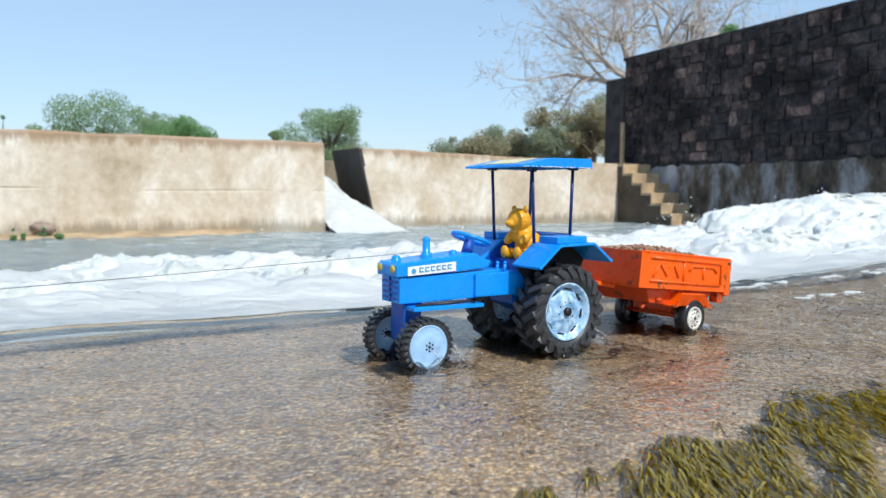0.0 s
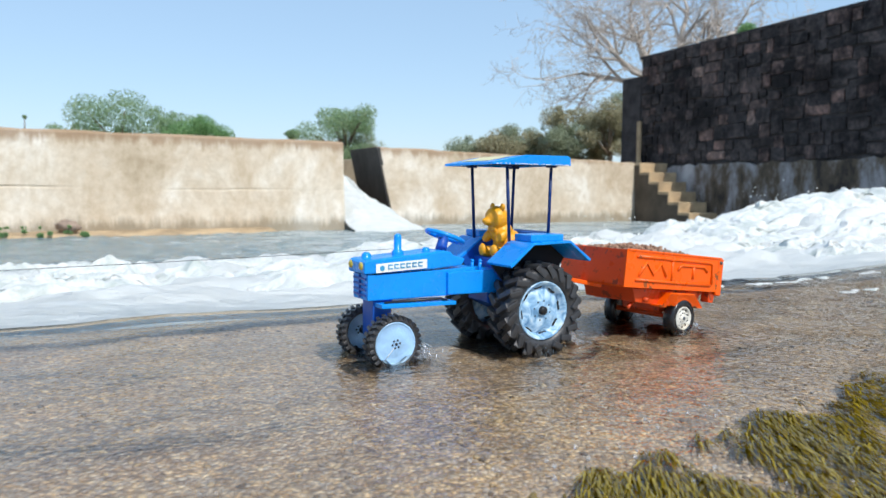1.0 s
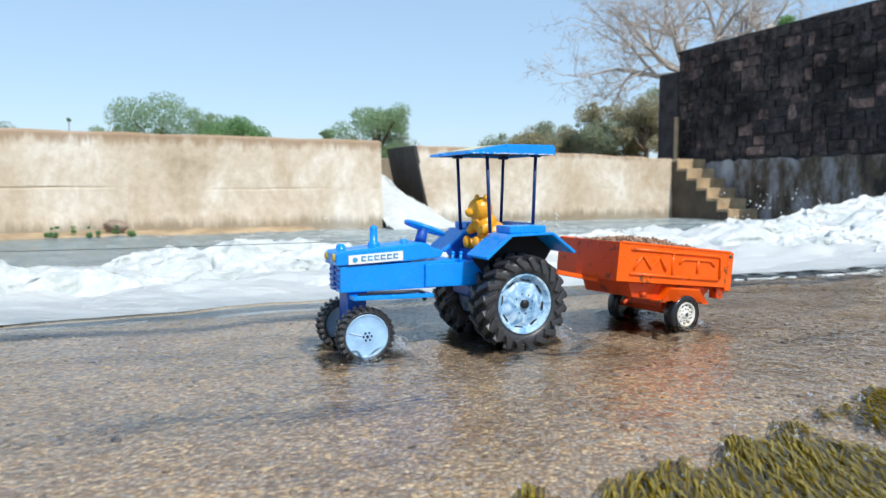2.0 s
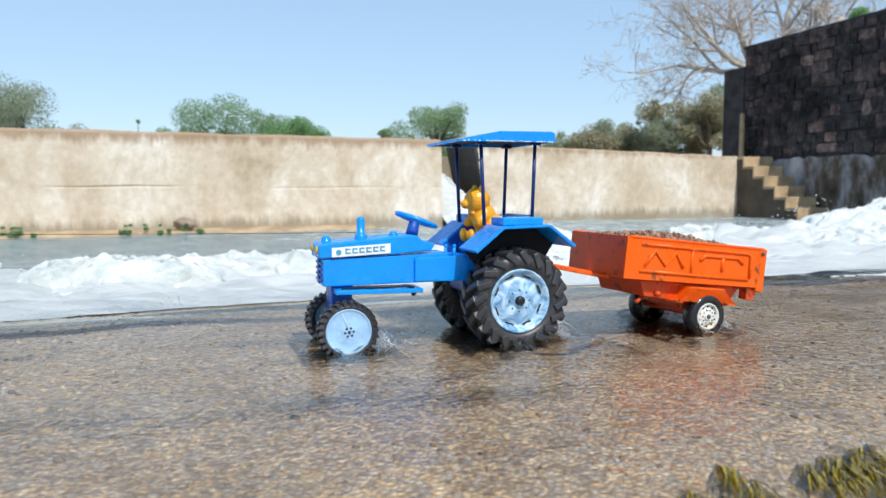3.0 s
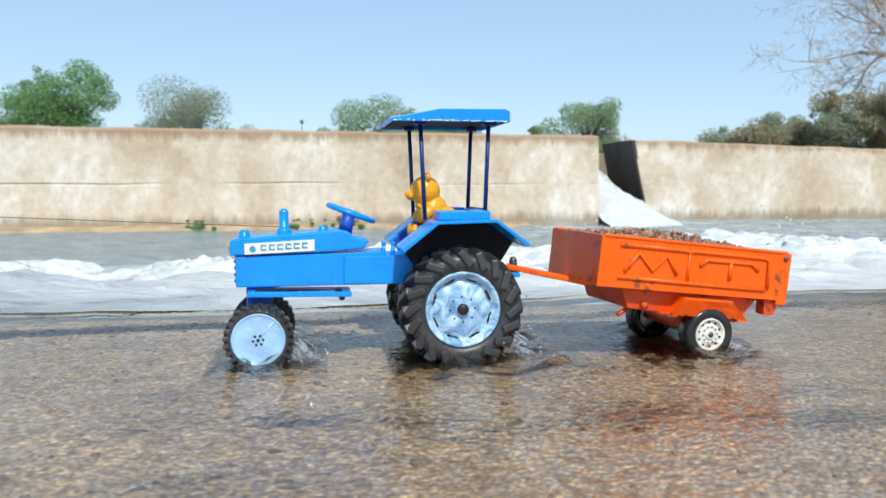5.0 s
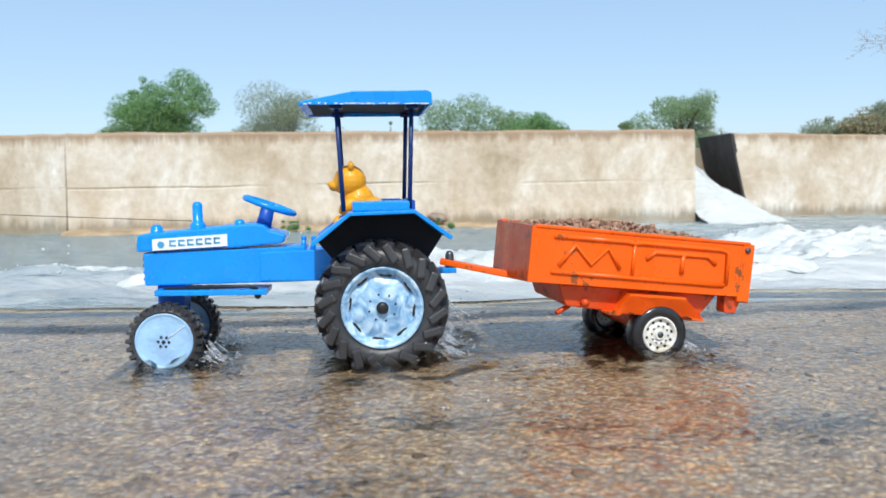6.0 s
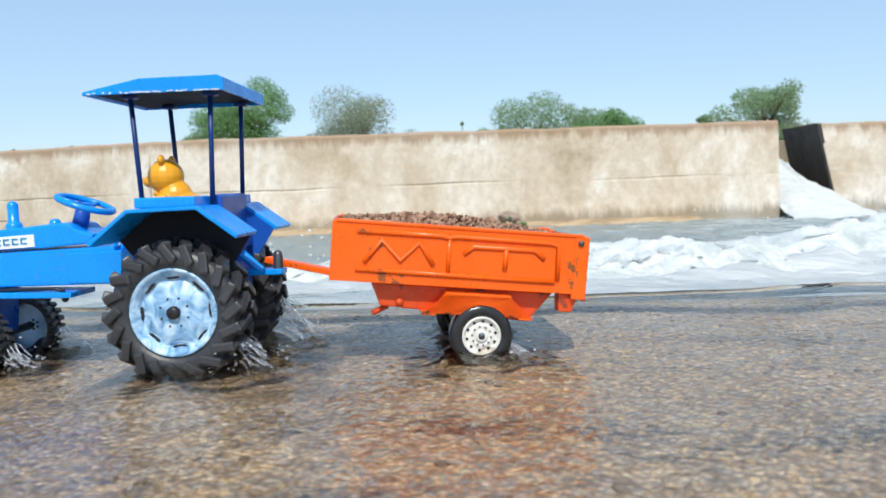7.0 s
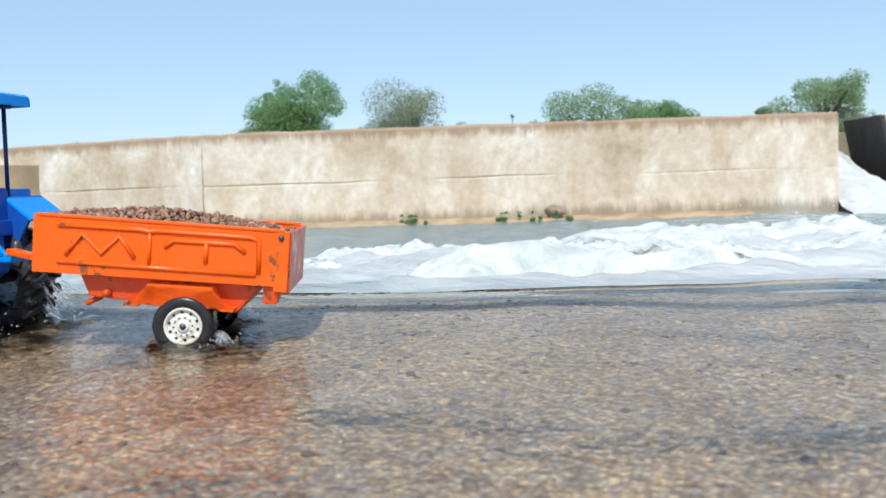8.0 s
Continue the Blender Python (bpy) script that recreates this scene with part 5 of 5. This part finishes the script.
def wake(seed, length, width):
    """Low standing ripples round a wheel."""
    nu, nv = 40, 24
    verts = []
    for j in range(nv + 1):
        for i in range(nu + 1):
            a, b = 2 * i / nu - 1, 2 * j / nv - 1
            fall = max(0.0, 1 - a * a) * max(0.0, 1 - b * b)
            h = 0.007 * fall * (0.55 + 0.9 * fbm(a * 3.5 + seed, b * 3.0, 2.0, 4)) + 0.003 * fall * math.sin(14 * math.hypot(a + 0.15, b * 0.7))
            verts.append((a * length / 2 - 0.15 * length, b * width / 2, 0.0072 + h - 0.004 * (1 - fall)))
    n = nu + 1
    return verts, [(j * n + i, j * n + i + 1, (j + 1) * n + i + 1, (j + 1) * n + i) for j in range(nv) for i in range(nu)]



def bubbles():
    rng = random.Random(41)
    bm = bmesh.new()
    for k in range(560):
        u, v = rng.uniform(-1.3, 1.2), -rng.uniform(0.15, 1.05)
        if k > 300:  # thickest over the weed, beads added there for sun glints
            f, d = rng.random(), rng.uniform(-0.05, 0.30)
            q = WEED_A.lerp(WEED_B, f) + Vector((0.43, -0.56)).normalized() * d - EDGE_P
            u, v = q.dot(EDGE_D), q.dot(EDGE_N)
        x, y, z = film_at(u, v)
        for _ in range(rng.choice((1, 1, 2, 3))):
            t = bmesh.new()
            bmesh.ops.create_icosphere(t, subdivisions=2, radius=rng.uniform(0.0004, 0.0014) if k < 300 else rng.uniform(0.0007, 0.0018))
            merge(bm, t, Matrix.Translation((x + rng.gauss(0, 0.006), y + rng.gauss(0, 0.006), z - 0.0005)))
    return tagged(part("bubbles", bm, SPRAY, None, "", True), "clear bubbles drifting on the shallow water, with beads added for sun glints", "bubbles", kind="stuff")


bubble_things = bubbles()


def foam_streak(seed, u0, v0, length):
    """A broken line of froth lying on the shallow water."""
    rng = random.Random(seed)
    bm = bmesh.new()
    for i in range(int(length * 170)):
        u = u0 + length * rng.random()
        if fbm(u * 7, seed, 1.0) < -0.12:
            continue
        v = v0 + 0.035 * fbm(u * 2.2, seed) + rng.gauss(0, 0.006)
        x, y, z = film_at(u, v)
        r = rng.uniform(0.002, 0.006)
        ball(bm, (x, y, z), (r * 2.0, r, r * 0.28), 6, pose(0, 0, 0, 0, 0, rng.uniform(0, 50)))
    tagged(part("foam_streak", bm, FOAM, None, "", True), "thin broken line of white froth on the shallow water", "foam", "froth lines on the slab", "stuff")


for k, (u0, v0, length) in enumerate(((0.95, -0.06, 0.9), (1.25, -0.20, 1.1), (1.7, -0.10, 1.2))):
    foam_streak(300 + k, u0, v0, length)
splash_things = []
for carrier, wx, wy, h, back, width, wl in (
        ("tractor", -0.030, 0.0455, 0.030, 0.030, 0.030, 0.17), ("tractor", -0.030, -0.0455, 0.050, 0.045, 0.030, 0.17),
        ("tractor", 0.146, 0.035, 0.022, 0.024, 0.016, 0.10), ("tractor", 0.146, -0.035, 0.026, 0.026, 0.016, 0.10),
        ("trailer", -0.160, 0.0735, 0.012, 0.018, 0.014, 0.12), ("trailer", -0.160, -0.0215, 0.018, 0.020, 0.014, 0.12)):
    ob = part("wheel_splash", wheel_splash(int(wl * 1000) + int(wy * 900), h, back, width), SPRAY, None, "", True)
    tagged(ob, "clear water running off a rolling wheel", "water splash", "splashes at the wheels", "stuff")
    splash_things.append((ob, carrier, wx, wy))
    v_, f_ = wake(wy * 40 + wx * 10, wl, wl * 0.85)
    ob = tagged(raw("wheel_wake", v_, f_, FILM, None, True), "churned ripple of water round a wheel", "water ripple", "ripples at the wheels", "stuff")
    splash_things.append((ob, carrier, wx + 0.03, wy))


# ---- stones of the masonry wall ----
def masonry_stones():
    rng = random.Random(9)
    shapes = []
    for i in range(10):
        bm = bmesh.new()
        bmesh.ops.create_cube(bm, size=1)
        bmesh.ops.subdivide_edges(bm, edges=bm.edges, cuts=1)
        for v in bm.verts:
            n = fbm(v.co.x * 1.6 + i * 7, v.co.y * 1.6, v.co.z * 1.6)
            corner = sum(abs(c) > 0.49 for c in v.co)
            v.co = v.co * (1 - (0.13 if corner == 3 else 0.03 if corner == 2 else 0)) + Vector((0.05 * n, 0.20 * n if corner < 2 else 0, 0.05 * fbm(v.co.z * 2 + i, 1.0)))
        me = bpy.data.meshes.new("stone")
        bm.to_mesh(me)
        bm.free()
        me.materials.append(STONE)
        shapes.append(me)
    z = 0.74
    while z < DW_TOP - 0.05:
        h = min(rng.uniform(0.13, 0.25), DW_TOP - 0.01 - z)
        k = rng.uniform(0.0, 0.12)
        while k < 7.6:
            w = rng.choice((0.16, 0.2, 0.24, 0.3, 0.38, 0.46)) * rng.uniform(0.85, 1.15)
            ob = new("stone", rng.choice(shapes))
            ob.parent = masonry
            ob.location = (k + w / 2, 0.0 + rng.uniform(-0.016, 0.010), z + h / 2 + rng.uniform(-0.035, 0.035))
            ob.scale = (w - rng.uniform(-0.02, 0.05), 0.045, h - rng.uniform(-0.05, 0.05))
            ob.rotation_euler = (0, radians(rng.uniform(-4, 4)), 0)
            k += w
        z += h


masonry_stones()


# ---- what moves ----
def along(rows, t):
    """Place and heading of a carrier at t, smoothed over four rows."""
    i = max(0, min(len(rows) - 2, sum(1 for r in rows if r[0] <= t) - 1))
    a, b = rows[i], rows[i + 1]
    p, n = rows[max(0, i - 1)], rows[min(len(rows) - 1, i + 2)]
    h = b[0] - a[0]
    f = (t - a[0]) / h
    out = []
    for c in (1, 2, 3):
        ma = (b[c] - p[c]) / (b[0] - p[0]) * h
        mb = (n[c] - a[c]) / (n[0] - a[0]) * h
        out.append((2 * f ** 3 - 3 * f ** 2 + 1) * a[c] + (f ** 3 - 2 * f ** 2 + f) * ma + (3 * f ** 2 - 2 * f ** 3) * b[c] + (f ** 3 - f ** 2) * mb)
    return out


def motions():
    times = [i * 0.2 for i in range(41)]
    base = {}
    for key, rows in (("tractor", TRACTOR), ("trailer", TRAILER)):
        base[key] = [(t, pose(*along(rows, t)[:2], -0.001, 0, 0, along(rows, t)[2])) for t in times]
    walk(tractor, base["tractor"])
    walk(trailer, base["trailer"])
    walk(tow_thread, [(t, pose(0.150, 0.002, 0.1185, 0, pull, 0)) for t, pull in ((0.0, 2.2), (2.5, -0.5), (4.0, -1.8), (6.0, -3.3), (8.0, -3.6))])
    walk(gravel, base["trailer"])
    walk(bear, [(t, m @ pose(0.0075, 0.003, 0.1055, 0, 0, 0)) for t, m in base["tractor"]])
    for key, wheels in (("tractor", tractor_wheels), ("trailer", trailer_wheels)):
        for ob, x, y, r, start in wheels:
            run, last, rows = 0.0, None, []
            for t, m in base[key]:
                p = m.translation
                run += (p - last).length if last is not None else 0.0
                last = p.copy()
                rows.append((t, pose(x, y, r, 0, start + math.degrees(run / r), 0)))
            walk(ob, rows)
    for ob, key, x, y in splash_things:
        walk(ob, [(t, m @ pose(x, y, 0.0008 * math.sin(9 * t + x * 50), 0, 1.5 * math.sin(7 * t + y * 80), 0)) for t, m in base[key]])
    walk(bubble_things, [(t, pose(0.010 * t, -0.022 * t, 0)) for t in times[::4]])
    for ob, u, v, speed, phase in foam_things:
        rows = []
        for t in times[::2]:
            uu = u - speed * t
            x, y, _ = river_at(uu, v)
            z = river_height(uu, v) + 0.022 * math.sin(2.6 * t + phase) + 0.005
            rows.append((t, pose(x, y, z, 3 * math.sin(2.1 * t + phase), 3 * math.cos(1.7 * t + phase), 28.5 + 4 * math.sin(t + phase))))
        walk(ob, rows)
    for ob, u, v, z, t0 in spray_things:
        rows = []
        for t in times:
            f = (t - t0) % 1.6 / 1.6
            x, y, _ = river_at(u - 0.05 * t, v)
            rows.append((t, pose(x, y, z - 0.22 + 1.0 * f * (1 - f), 0, 0, 20 * math.sin(t))))
        walk(ob, rows)


motions()
